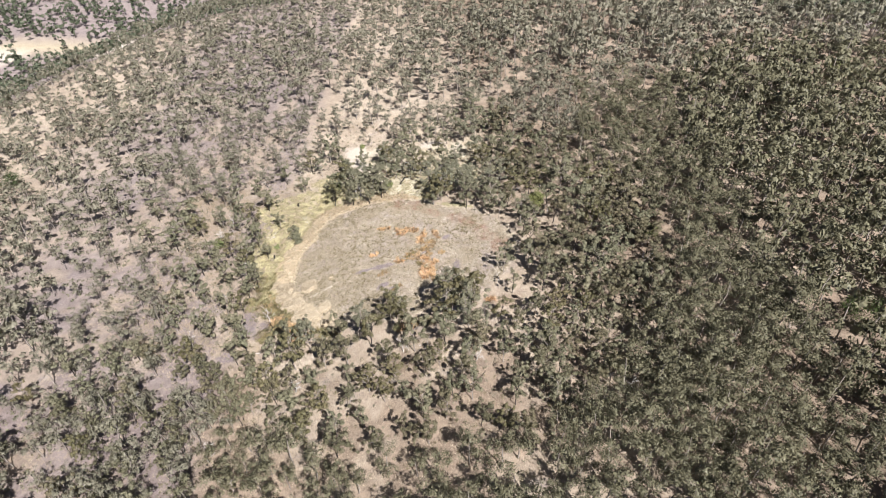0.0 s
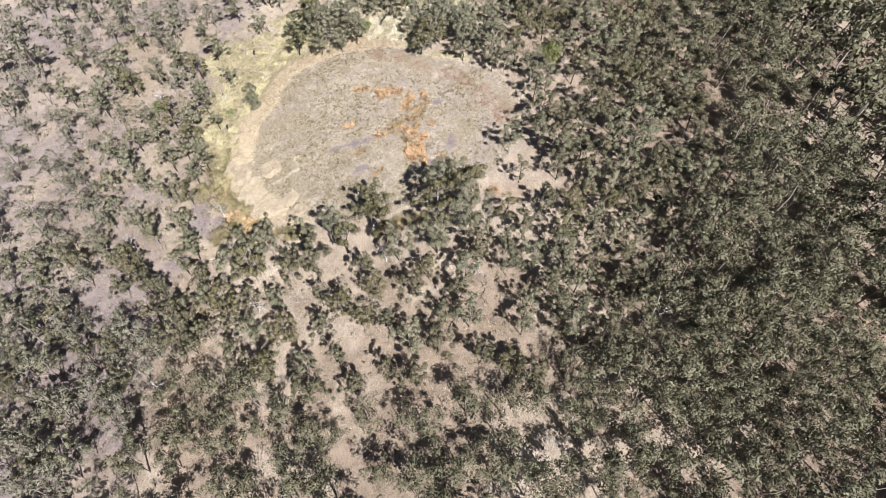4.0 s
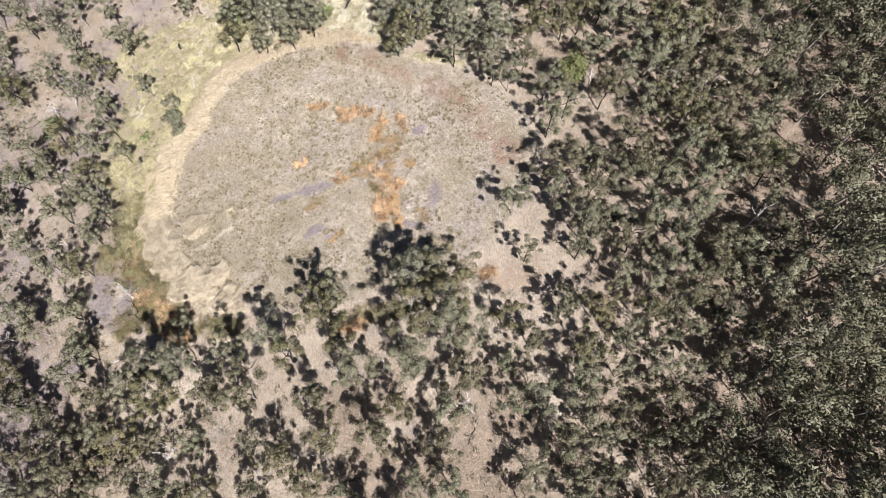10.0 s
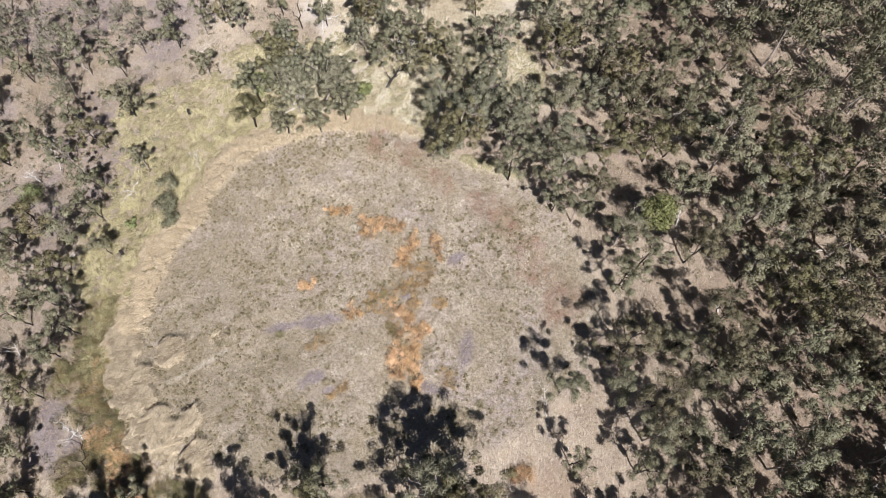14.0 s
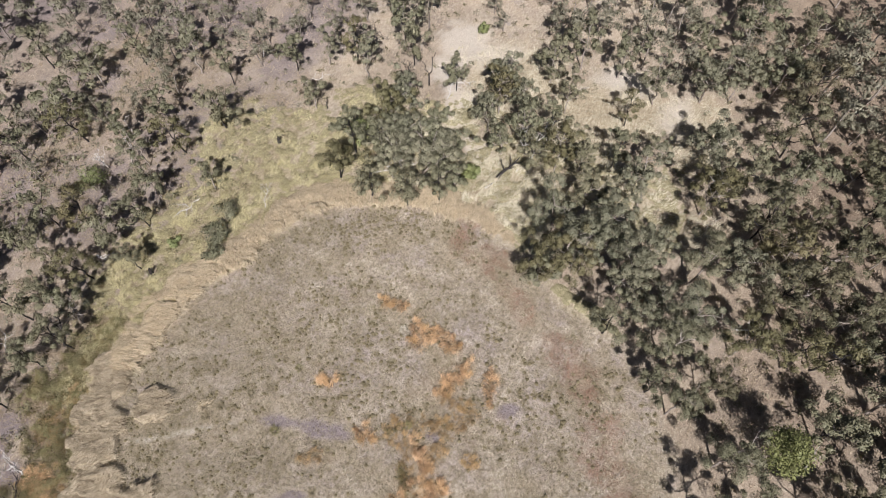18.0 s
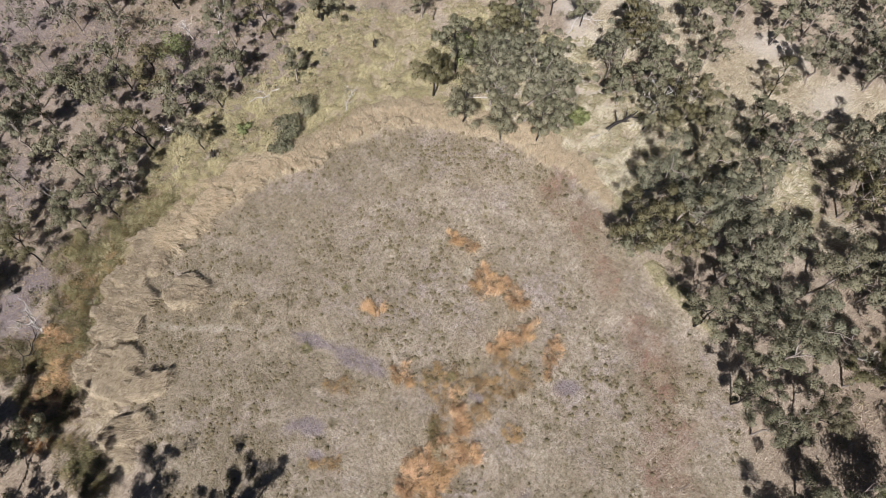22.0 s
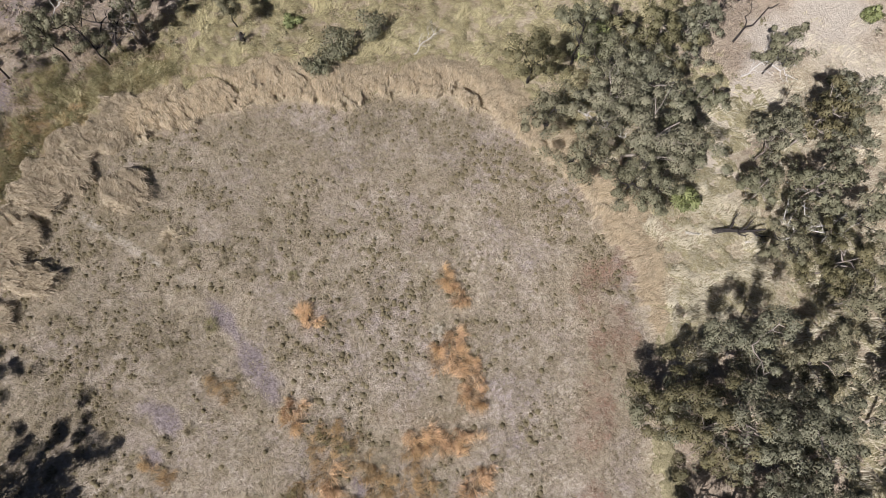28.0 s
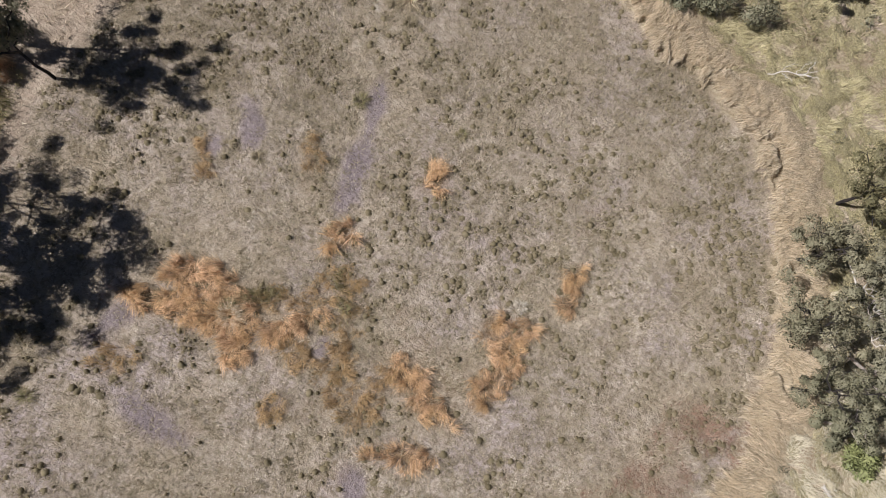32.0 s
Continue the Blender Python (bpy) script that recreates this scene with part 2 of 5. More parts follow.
GRASS_GREY = short_grass_material()
GRASS_LITTER = grass_material("litter_grass", (0.30, 0.23, 0.155), (0.62, 0.52, 0.385), (0.44, 0.35, 0.25))
GRASS_DRY = grass_material("dry_grass", (0.22, 0.175, 0.105), (0.50, 0.41, 0.285), (0.36, 0.28, 0.185))
GRASS_RUST = grass_material("rust_grass", (0.24, 0.14, 0.095), (0.44, 0.29, 0.21), (0.34, 0.21, 0.145))
GRASS_PALE = grass_material("pale_grass", (0.52, 0.46, 0.36), (0.80, 0.73, 0.60), (0.64, 0.57, 0.46))
GRASS_OCHRE = grass_material("ochre_grass", (0.40, 0.25, 0.12), (0.93, 0.67, 0.43), (0.62, 0.415, 0.21))
GRASS_BROWN = grass_material("brown_reed_grass", (0.29, 0.198, 0.095), (0.66, 0.47, 0.26), (0.47, 0.325, 0.155))
GRASS_TUFT = grass_material("tuft_grass", (0.20, 0.167, 0.103), (0.45, 0.385, 0.265), (0.31, 0.26, 0.165))
GRASS_GREEN = grass_material("olive_grass", (0.16, 0.15, 0.065), (0.38, 0.335, 0.18), (0.30, 0.23, 0.11))
GRASS_TUSSOCK = grass_material("tussock_grass", (0.225, 0.185, 0.112), (0.47, 0.40, 0.265), (0.34, 0.285, 0.18))

# pad bases, coloured dark to give the shade among the blades
GRASS_BASE = grass_material("tussock_base", (0.135, 0.11, 0.062), (0.27, 0.225, 0.132), (0.20, 0.164, 0.094))


def bed_material(name, a, b, c):
    """Matted dead grass: streaks and pale stalks over gaps, their shade put in as dark specks."""
    m = Nodes(name, 0.9, 0.15)
    streak = m.noise(2.4, 5, 0.7, m.stretch(2.0, 2.0, 1.0), 0.8)
    fine = m.noise(9.0, 4, 0.7)
    col = m.mix(m.span(streak, 0.35, 0.66), a, b)
    col = m.mix(m.span(fine, 0.5, 0.68, 0, 0.7), col, c)
    m.bump(m.mix(0.5, streak, fine), 1.0, 0.25)
    return m.done(col)


STRAW_BED = bed_material("straw_bed", (0.27, 0.217, 0.138), (0.56, 0.47, 0.333), (0.13, 0.10, 0.058))
MEADOW_BED = bed_material("meadow_bed", (0.22, 0.19, 0.10), (0.44, 0.385, 0.235), (0.12, 0.105, 0.055))

# ---- land ----
TILT_X, TILT_Y = 0.099, -0.067
rng = np.random.default_rng(7)
LATTICE = rng.random((64, 64))


def soft(x, y, size, seed=0.0):
    """Smooth value noise, 0 to 1, over arrays, with lumps of the given size."""
    u, v = np.asarray(x, float) / size + seed * 7.31, np.asarray(y, float) / size + seed * 3.77
    i, j = np.floor(u).astype(int), np.floor(v).astype(int)
    f, g = u - i, v - j
    f, g = f * f * (3 - 2 * f), g * g * (3 - 2 * g)
    a, b = LATTICE[i % 64, j % 64], LATTICE[(i + 1) % 64, j % 64]
    c, d = LATTICE[i % 64, (j + 1) % 64], LATTICE[(i + 1) % 64, (j + 1) % 64]
    return (a * (1 - f) + b * f) * (1 - g) + (c * (1 - f) + d * f) * g


def rough(x, y, size, seed=0.0):
    return 0.55 * soft(x, y, size, seed) + 0.3 * soft(x, y, size / 2.3, seed + 1) + 0.15 * soft(x, y, size / 5.1, seed + 2)


def ramp(v, lo, hi):
    t = np.clip((np.asarray(v, float) - lo) / (hi - lo), 0, 1)
    return t * t * (3 - 2 * t)


# the clearing's edge: distance from its middle by direction, every 20 degrees from +x
MID = np.array((-6.0, 6.0))
EDGE = [28.8, 27.6, 25.3, 22.4, 23.4, 25.2, 26.4, 27.8, 26.3, 27.6, 29.6, 28.8, 27.2, 24.6, 22.6, 23.0, 25.0, 27.2]


def clearing(x, y):
    """Metres outside (positive) or inside (negative) the clearing's edge."""
    dx, dy = x - MID[0], y - MID[1]
    a = np.degrees(np.arctan2(dy, dx)) % 360 / 20.0
    i = np.floor(a).astype(int)
    f = a - i
    e = np.array(EDGE)
    r = e[i % 18] * (1 - f) + e[(i + 1) % 18] * f
    return np.hypot(dx, dy) - r + (rough(x, y, 5.0, 3) - 0.5) * 2.2


def crest(x, y):
    """Metres beyond the brow of the hill."""
    a = np.degrees(np.arctan2(y, x)) % 360
    r = np.interp(a, [0, 25, 50, 75, 110, 125, 150, 180, 250, 360], [215, 190, 188, 215, 232, 232, 206, 215, 300, 215])
    return np.hypot(x, y) - r + (rough(x, y, 60.0, 5) - 0.5) * 30


def height(x, y):
    x, y = np.asarray(x, float), np.asarray(y, float)
    cx, cy = np.clip(x, -330, 330), np.clip(y, -330, 330)
    base = TILT_X * cx + TILT_Y * cy
    d = crest(x, y)
    drop = 0.34 * (np.sqrt(np.maximum(d, 0) ** 2 + 196) - 14) * (d > 0)
    z = base - drop
    floor_z = -60 + (rough(x, y, 300, 2) - 0.5) * 10
    far = ramp(np.hypot(x, y), 230, 380)
    z = np.where(d > 0, np.maximum(z, floor_z * far + z * (1 - far)), z)
    away = ramp(np.abs(clearing(x, y)), 0, 25) * (clearing(x, y) > 0)
    z = z + away * ((rough(x, y, 55, 9) - 0.5) * 3.0 + (rough(x, y, 14, 11) - 0.5) * 0.8)
    z = z + (rough(x, y, 1.6, 13) - 0.5) * 0.10
    return z


def near(x, y, spots):
    """How much (0 to 1) a place lies in one of the spots (x, y, reach along, reach across, turn in degrees)."""
    best = np.zeros(np.shape(x))
    wob = (rough(x, y, 1.3, 21) - 0.5) * 1.1
    for sx, sy, a, b, deg in spots:
        c, s = math.cos(radians(deg)), math.sin(radians(deg))
        u, v = ((x - sx) * c + (y - sy) * s) / a, (-(x - sx) * s + (y - sy) * c) / b
        best = np.maximum(best, 1 - ramp(np.hypot(u, v) + wob * 0.8, 0.55, 1.15))
    return best


# bright reeds round the seeps on the clearing, and on its lower western side
OCHRE = [
    (-7.4, 2.8, 0.95, 0.8, 0), (-1.0, -2.7, 1.7, 0.8, 115), (1.4, -3.4, 1.9, 0.7, 108), (0.1, -0.2, 2.0, 1.2, 115), (-1.2, 3.4, 1.6, 0.6, 146), (1.5, 1.3, 1.0, 0.8, 0),
    (-2.3, 10.8, 1.4, 0.75, 60), (-1.4, 13.0, 1.7, 0.7, 83), (-6.4, 15.4, 1.9, 0.9, 0), (-4.0, 15.3, 1.8, 0.85, 0), (-7.7, 13.9, 0.8, 0.6, 0),
    (-11.9, 17.0, 1.5, 0.55, 15), (1.9, 12.6, 1.8, 0.6, 110), (-13.7, 5.7, 0.8, 0.6, 0),
    (-35.0, -16.4, 1.4, 1.0, 20), (-30.6, -18.8, 2.0, 1.1, -30), (-28.8, -22.0, 1.8, 1.0, -20), (-4.0, -21.0, 2.2, 0.8, 10), (15.0, -13.5, 1.2, 0.7, 0),
]
# duller brown reeds between them
BROWN = [
    (-5.0, 4.9, 1.5, 1.0, 40), (-3.9, 3.4, 1.0, 0.7, 0), (-0.8, 6.9, 1.5, 1.1, 40), (0.7, 8.9, 1.5, 1.2, 60), (-2.6, 6.2, 1.4, 0.8, 40), (-1.6, 0.9, 2.0, 0.7, 120), (5.5, -4.2, 1.1, 0.9, 0),
    (-11.2, -1.8, 1.1, 0.7, 30), (-7.2, -7.2, 1.4, 0.6, 40), (-0.2, 4.6, 1.2, 0.8, 60), (3.6, 5.0, 0.9, 0.6, 0), (-1.0, 9.8, 1.0, 0.7, 0),
    (-33.5, -16.5, 2.6, 1.8, 30), (-37.5, -9.5, 1.6, 2.4, 0), (-37.4, -12.2, 1.6, 1.2, 0),
]
# thin reddish growth
FAINT = [(-0.6, 1.6, 3.0, 4.0, 20), (-2.6, 11.5, 2.6, 3.4, 10), (-13.6, 5.5, 1.1, 1.0, 0), (-15.9, 7.0, 0.9, 0.7, 0), (-11.0, -1.8, 1.4, 1.0, 30), (-9.6, -1.0, 0.9, 0.8, 0), (-17.0, 16.0, 1.6, 0.8, 0),
         (2.8, 6.4, 1.2, 2.6, 10), (-5.0, 8.6, 1.2, 0.8, 40), (-8.8, 17.2, 1.0, 0.8, 0), (6.4, 1.8, 0.8, 0.6, 0), (4.3, 10.1, 0.9, 0.7, 0)]
DAMP = [
    (-15.8, -0.1, 3.0, 0.65, 18), (-11.0, 1.3, 3.2, 0.95, 14), (-10.6, -6.2, 1.8, 1.0, 40), (-8.2, -7.1, 1.1, 0.8, 20), (4.6, 11.4, 1.4, 0.8, 30), (-1.0, 5.6, 1.0, 0.8, 0),
    (7.2, -0.6, 0.9, 3.0, -5), (-41.0, -18.0, 2.6, 4.0, 0), (-37.5, -17.5, 2.6, 2.2, 0),
    (-42.0, -13.6, 2.6, 2.0, 20), (-39.0, -20.0, 2.2, 1.6, 0), (-44.0, -26.0, 3.0, 2.2, 0), (3.5, -5.5, 2.4, 0.8, -20),
]
RUST = [
    (-6.0, 26.0, 4.5, 1.0, -18), (0.5, 23.0, 4.0, 1.4, -30), (9.0, 18.5, 5.5, 2.2, -35), (14.5, 12.0, 5.0, 2.6, -60),
    (18.0, -14.0, 4.5, 3.0, 0), (-10.5, 33.0, 1.0, 3.5, 10), (-9.0, 28.6, 1.6, 3.2, 0), (-4.0, 27.6, 3.0, 1.2, -20), (18.0, 7.0, 3.0, 4.0, 0),
]
PALE = [(0.1, 0.0, 0.75, 0.6, 0), (-24.2, 54.5, 3.0, 4.0, 20), (-18.6, 49.4, 2.4, 3.4, 40), (-19.0, 60.5, 5.0, 2.6, 30), (-12.4, 41.0, 1.2, 3.0, 10), (-25.0, -6.2, 5.5, 0.35, 38), (-20.5, 49.0, 1.6, 7.0, 30), (-24.0, 60.0, 5.0, 6.0, 20), (-14.5, 41.5, 1.0, 5.0, 35), (-5.0, 31.5, 2.5, 1.5, 0),
        (0.0, 62.0, 5.0, 3.0, 0), (8.0, 58.0, 3.0, 4.0, 0)]
YELLOW = [
    (-40.0, 33.0, 9.0, 5.5, 35), (-37.0, 26.0, 5.0, 5.0, 0), (-39.0, 3.5, 7.0, 3.6, 75), (-38.0, 10.0, 6.0, 3.0, 75), (7.0, 25.5, 5.5, 1.4, -14),
    (-36.5, -5.0, 4.5, 2.6, 70), (-12.0, 36.5, 5.0, 4.0, 0), (-4.0, 34.0, 4.5, 4.5, 0), (0.0, 48.0, 5.5, 8.0, 0), (3.0, 57.0, 7.0, 6.0, 0),
    (-34.0, 18.0, 3.6, 6.0, 10), (-42.0, 20.0, 5.0, 5.0, 0), (-31.0, 45.0, 7.0, 3.0, 30), (9.0, 44.0, 4.0, 4.0, 0), (-18.0, 45.0, 3.0, 5.0, 0), (-7.0, 42.0, 9.0, 10.0, 0), (-2.0, 55.0, 9.0, 6.0, 20), (-15.0, 57.0, 9.0, 8.0, 0), (-30.0, 36.0, 6.0, 7.0, 0), (-22.0, 42.0, 5.0, 5.0, 0), (5.0, 40.0, 6.0, 6.0, 0), (12.0, 56.0, 5.0, 8.0, 0), (-44.0, 12.0, 4.0, 12.0, 0), (-46.0, 30.0, 5.0, 8.0, 0), (14.0, 40.0, 5.0, 3.0, 40),
]
OLIVE = [(-36.8, -4.0, 3.0, 3.0, 0), (-37.5, -8.0, 2.6, 3.4, 0), (-40.5, -3.0, 2.6, 5.0, 0), (-41.5, -9.5, 2.6, 3.0, 0), (-37.0, -20.0, 2.4, 2.6, 0), (-38.8, -8.6, 3.0, 2.6, 60), (-33.5, -13.8, 3.0, 2.2, -40), (-36.5, -11.5, 4.5, 3.0, 60), (-34.0, -16.5, 4.0, 3.0, 40), (-30.0, -19.5, 4.0, 2.4, 10), (-23.0, -21.0, 4.0, 2.0, 0), (-4.6, 4.7, 2.4, 0.4, 39),
         (-1.5, 0.3, 2.0, 0.55, 135), (-1.0, -19.5, 4.0, 1.6, 0)]
# thick beds of trampled reeds on the western edge: middle, reach along and across, turn, depth
REEDS = [
    (-29.3, -4.9, 2.1, 1.9, 30, 0.85), (-34.6, -5.4, 2.3, 1.5, 45, 0.7), (-36.6, -3.4, 2.4, 1.6, 40, 0.65), (-32.6, -8.7, 2.5, 1.6, 30, 0.75), (-34.8, -8.6, 2.2, 1.8, 0, 0.6),
    (-31.2, -11.6, 2.4, 1.6, 40, 0.72), (-28.9, -13.4, 2.2, 1.5, 30, 0.8), (-24.2, -13.0, 1.9, 1.4, 60, 0.95), (-26.4, -14.8, 2.6, 1.6, 20, 0.75), (-22.4, -16.8, 2.4, 1.2, 60, 0.7), (-29.0, -15.6, 2.4, 1.5, 0, 0.5),
    (-33.0, -10.6, 2.2, 1.5, 60, 0.55),
]


def edge_band(x, y):
    """Tall straw along the upper and western edge of the clearing."""
    d = clearing(x, y)
    a = np.degrees(np.arctan2(y - MID[1], x - MID[0])) % 360
    side = ramp(a, 78, 92) * (1 - ramp(a, 197, 207))
    wide = np.interp(a, [80, 100, 130, 180, 225], [2.2, 3.0, 3.6, 4.2, 4.6])
    d = d + (rough(x, y, 1.4, 86) - 0.5) * 2.4
    crease = 1 - ramp(np.abs(soft(np.radians(a) * 27, d * 0.3, 2.4, 91) - 0.5), 0.05, 0.1)
    return side * ramp(d, -0.2, 0.3) * (1 - ramp(d, wide - 0.8, wide + 0.8)) * (1 - 0.92 * crease)


def bed(x, y):
    """How high the matted straw and reeds lie above the ground: tongues combed inwards, with cracks between."""
    x, y = np.asarray(x, float), np.asarray(y, float)
    d = clearing(x, y)
    a = np.degrees(np.arctan2(y - MID[1], x - MID[0])) % 360
    arc = np.radians(a) * 26
    arc = arc + (rough(x, y, 2.2, 108) - 0.5) * 3.0
    broad, thin = soft(arc, d * 0.4, 0.52, 101), soft(arc, d * 0.55, 0.24, 102)
    inner = d + (broad - 0.5) * 1.3 + (thin - 0.5) * 0.6
    side = ramp(a, 74, 96) * (1 - ramp(a, 234, 244))
    wide = np.interp(a, [80, 100, 130, 180, 198, 210, 240], [1.8, 2.6, 3.4, 4.0, 3.6, 2.2, 2.0])
    deep = np.interp(a, [80, 105, 135, 195, 215, 240], [0.35, 0.5, 0.85, 0.9, 0.6, 0.5])
    crack = 1 - ramp(np.abs(soft(arc, d * 0.25, 4.2, 103) - 0.5), 0.008, 0.03)
    up = side * deep * ramp(inner, 0.0, 0.28) * (1 - ramp(inner, wide - 1.2, wide + 1.6)) * (0.3 + 0.45 * broad + 0.4 * thin) * (1 - 0.85 * crack)
    ragged = (rough(x, y, 1.1, 105) - 0.5) * 0.75
    for rx, ry, p, q, deg, tall in REEDS:
        c, s = math.cos(radians(deg)), math.sin(radians(deg))
        u, v = (x - rx) * c + (y - ry) * s, -(x - rx) * s + (y - ry) * c
        comb = soft(u * 0.35 + (rx % 3) + (rough(x, y, 0.9, 109) - 0.5) * 0.8, v, 0.2, 106)
        up = np.maximum(up, tall * (1 - ramp(np.hypot(u / p, v / q) + ragged, 0.86, 1.04)) * (0.45 + 0.45 * comb + 0.35 * rough(x, y, 0.7, 107)))
    return up


def lumps(x, y):
    """Bunches of the standing meadow grass."""
    return 0.26 * meadow(x, y) * (clearing(x, y) > 0.3) * ramp(rough(x, y, 0.8, 104), 0.36, 0.64)


def meadow(x, y):
    """Where tall yellow grass stands: behind the straw edge and in the openings."""
    d = clearing(x, y)
    a = np.degrees(np.arctan2(y - MID[1], x - MID[0])) % 360
    wide = np.interp(a, [70, 95, 120, 150, 180, 215, 225], [2.0, 4.0, 9.0, 8.0, 7.0, 5.0, 2.0])
    back = ramp(a, 60, 80) * (1 - ramp(a, 198, 212)) * ramp(d, 1.5, 3.0) * (1 - ramp(d + (rough(x, y, 5, 73) - 0.5) * 5, wide - 1.5, wide + 2.5))
    return np.maximum(near(x, y, YELLOW), back * (0.5 + 0.5 * ramp(rough(x, y, 4, 74), 0.35, 0.55)))


def rank(x, y):
    """Coarser olive grass in the lower, western half of the clearing."""
    return ramp(-x - 0.5 * y, 2, 24) * (0.45 + 0.55 * ramp(rough(x, y, 5, 84), 0.38, 0.6)) * (1 - 0.7 * near(x, y, DAMP))


def burnt(x, y):
    """Grey-brown burnt ground west of the clearing."""
    return ramp(-x, 38, 47) * (1 - ramp(-x, 95, 150)) * (0.35 + 0.65 * ramp(rough(x, y, 8, 77), 0.36, 0.58))


def river(x, y):
    """Distance across the sandy river bed in the valley."""
    along = (x + 241) * 0.93 + (y - 245) * 0.36
    across = -(x + 241) * 0.36 + (y - 245) * 0.93 + 6 * np.sin(along / 30.0)
    return across, along


def build_ground():
    fine = np.arange(-46, 34.01, 0.42)
    out = [0.0]
    step = 0.42
    while out[-1] < 4000:
        step *= 1.13 if out[-1] > 110 else 1.05
        out.append(out[-1] + step)
    out = np.array(out[1:])
    xs = np.concatenate([-46 - out[::-1], fine, fine[-1] + out])
    fy = np.arange(-27, 40.01, 0.42)
    ys = np.concatenate([-27 - out[::-1], fy, fy[-1] + out])
    X, Y = np.meshgrid(xs, ys)
    X, Y = X.ravel(), Y.ravel()
    Z = height(X, Y)
    nx, ny = len(xs), len(ys)
    i, j = np.meshgrid(np.arange(nx - 1), np.arange(ny - 1))
    a = (j * nx + i).ravel()
    faces = np.stack([a, a + 1, a + nx + 1, a + nx], 1)
    me = mesh_of("ground", np.stack([X, Y, Z], 1), faces)
    d = clearing(X, Y)
    inside = 1 - ramp(d, -0.8, 0.6)
    ochre, damp, rust, pale = (near(X, Y, [(a, b, c * k, d * k, e) for a, b, c, d, e in s]) for s, k in ((OCHRE, 1.2), (DAMP, 1), (RUST, 1), (PALE, 1)))
    ochre = np.maximum(np.maximum(ochre, 0.45 * near(X, Y, BROWN)), 0.25 * near(X, Y, FAINT))
    ochre = np.maximum(ochre, 0.6 * near(X, Y, OLIVE) * (X < -25))
    yellow = meadow(X, Y)
    damp = np.maximum(damp, burnt(X, Y) * 0.78)
    band = edge_band(X, Y)
    across, along = river(X, Y)
    sand = 1 - ramp(np.abs(across), 2.5, 5.0)
    bank = (1 - ramp(np.abs(across - 8), 6, 12)) * (along < 40)
    low = ramp(crest(X, Y), 40, 90)
    straw = np.maximum(np.maximum(band, yellow * 0.75), bank * low * 0.9)
    zone = np.stack([inside, straw, damp * 0.85, np.ones(len(X))], 1)
    deep = low * (1 - bank) * (1 - sand)
    damp = np.maximum(damp, deep * 0.9)
    zone[:, 2] = damp * 0.85
    tint = np.stack([ochre * 0.95, rust * 0.5 * (0.5 + 0.5 * ramp(rough(X, Y, 1.6, 89), 0.35, 0.6)), np.maximum(pale * 0.68, sand * low), np.ones(len(X))], 1)
    fall = np.maximum(ramp(X + 0.2 * Y, 8, 45) * 0.85, ramp(-X, 40, 55) * (1 - ramp(-X, 90, 140)) * 0.35) * (0.55 + 0.45 * ramp(rough(X, Y, 10, 81), 0.35, 0.6))
    fall = np.maximum(fall, ramp(-Y, 16, 34) * 0.75 * ramp(rough(X, Y, 9, 85), 0.3, 0.55))
    fall = np.maximum(fall, 0.35 * ramp(rough(X, Y, 18, 82), 0.4, 0.6)) * (1 - yellow)
    at = me.attributes.new("rank", "FLOAT", "POINT")
    at.data.foreach_set("value", rank(X, Y).astype(np.float32))
    at = me.attributes.new("litter", "FLOAT", "POINT")
    at.data.foreach_set("value", fall.astype(np.float32))
    for name, col in (("zone", zone), ("tint", tint)):
        at = me.color_attributes.new(name, "FLOAT_COLOR", "POINT")
        at.data.foreach_set("color", col.astype(np.float32).ravel())
    me.materials.append(GROUND)
    me.shade_smooth()
    return tagged(new("ground", me), "dry sloping hillside of bleached grass, pinkish soil and ochre seeps", "ground", kind="structure")


def mesh_of(name, verts, faces, mats=None, smooth=False):
    """A mesh from arrays of points (with normals in further columns, for leaf tufts) and of triangles or quads."""
    me = bpy.data.meshes.new(name)
    verts, faces = np.asarray(verts, np.float32), np.asarray(faces, np.int32)
    verts, normals = verts[:, :3], verts[:, 3:]
    n, k = faces.shape
    me.vertices.add(len(verts))
    me.vertices.foreach_set("co", verts.ravel())
    me.loops.add(n * k)
    me.loops.foreach_set("vertex_index", faces.ravel())
    me.polygons.add(n)
    me.polygons.foreach_set("loop_start", np.arange(0, n * k, k, dtype=np.int32))
    me.update(calc_edges=True)
    if smooth or normals.size:
        me.shade_smooth()
    if normals.size:
        me.normals_split_custom_set_from_vertices(normals)
    return me


ground = build_ground()

# ---- trees ----


def tube(points, radii, sides=6):
    """Points and quads of a tapered tube along a line."""
    pts = np.asarray(points, float)
    way = np.gradient(pts, axis=0)
    way /= np.linalg.norm(way, axis=1)[:, None] + 1e-9
    ref = np.where(np.abs(way[:, 2:3]) > 0.9, np.array([[1.0, 0, 0]]), np.array([[0, 0, 1.0]]))
    u = np.cross(way, ref)
    u /= np.linalg.norm(u, axis=1)[:, None] + 1e-9
    v = np.cross(way, u)
    a = np.linspace(0, 2 * np.pi, sides, endpoint=False)
    ring = pts[:, None] + np.asarray(radii)[:, None, None] * (np.cos(a)[None, :, None] * u[:, None] + np.sin(a)[None, :, None] * v[:, None])
    verts = ring.reshape(-1, 3)
    faces = [(i * sides + k, i * sides + (k + 1) % sides, (i + 1) * sides + (k + 1) % sides, (i + 1) * sides + k)
             for i in range(len(pts) - 1) for k in range(sides)]
    return verts, np.array(faces)


def joined(pieces):
    verts, faces, n = [], [], 0
    for v, f in pieces:
        verts.append(v)
        faces.append(f + n)
        n += len(v)
    return np.concatenate(verts), np.concatenate(faces)


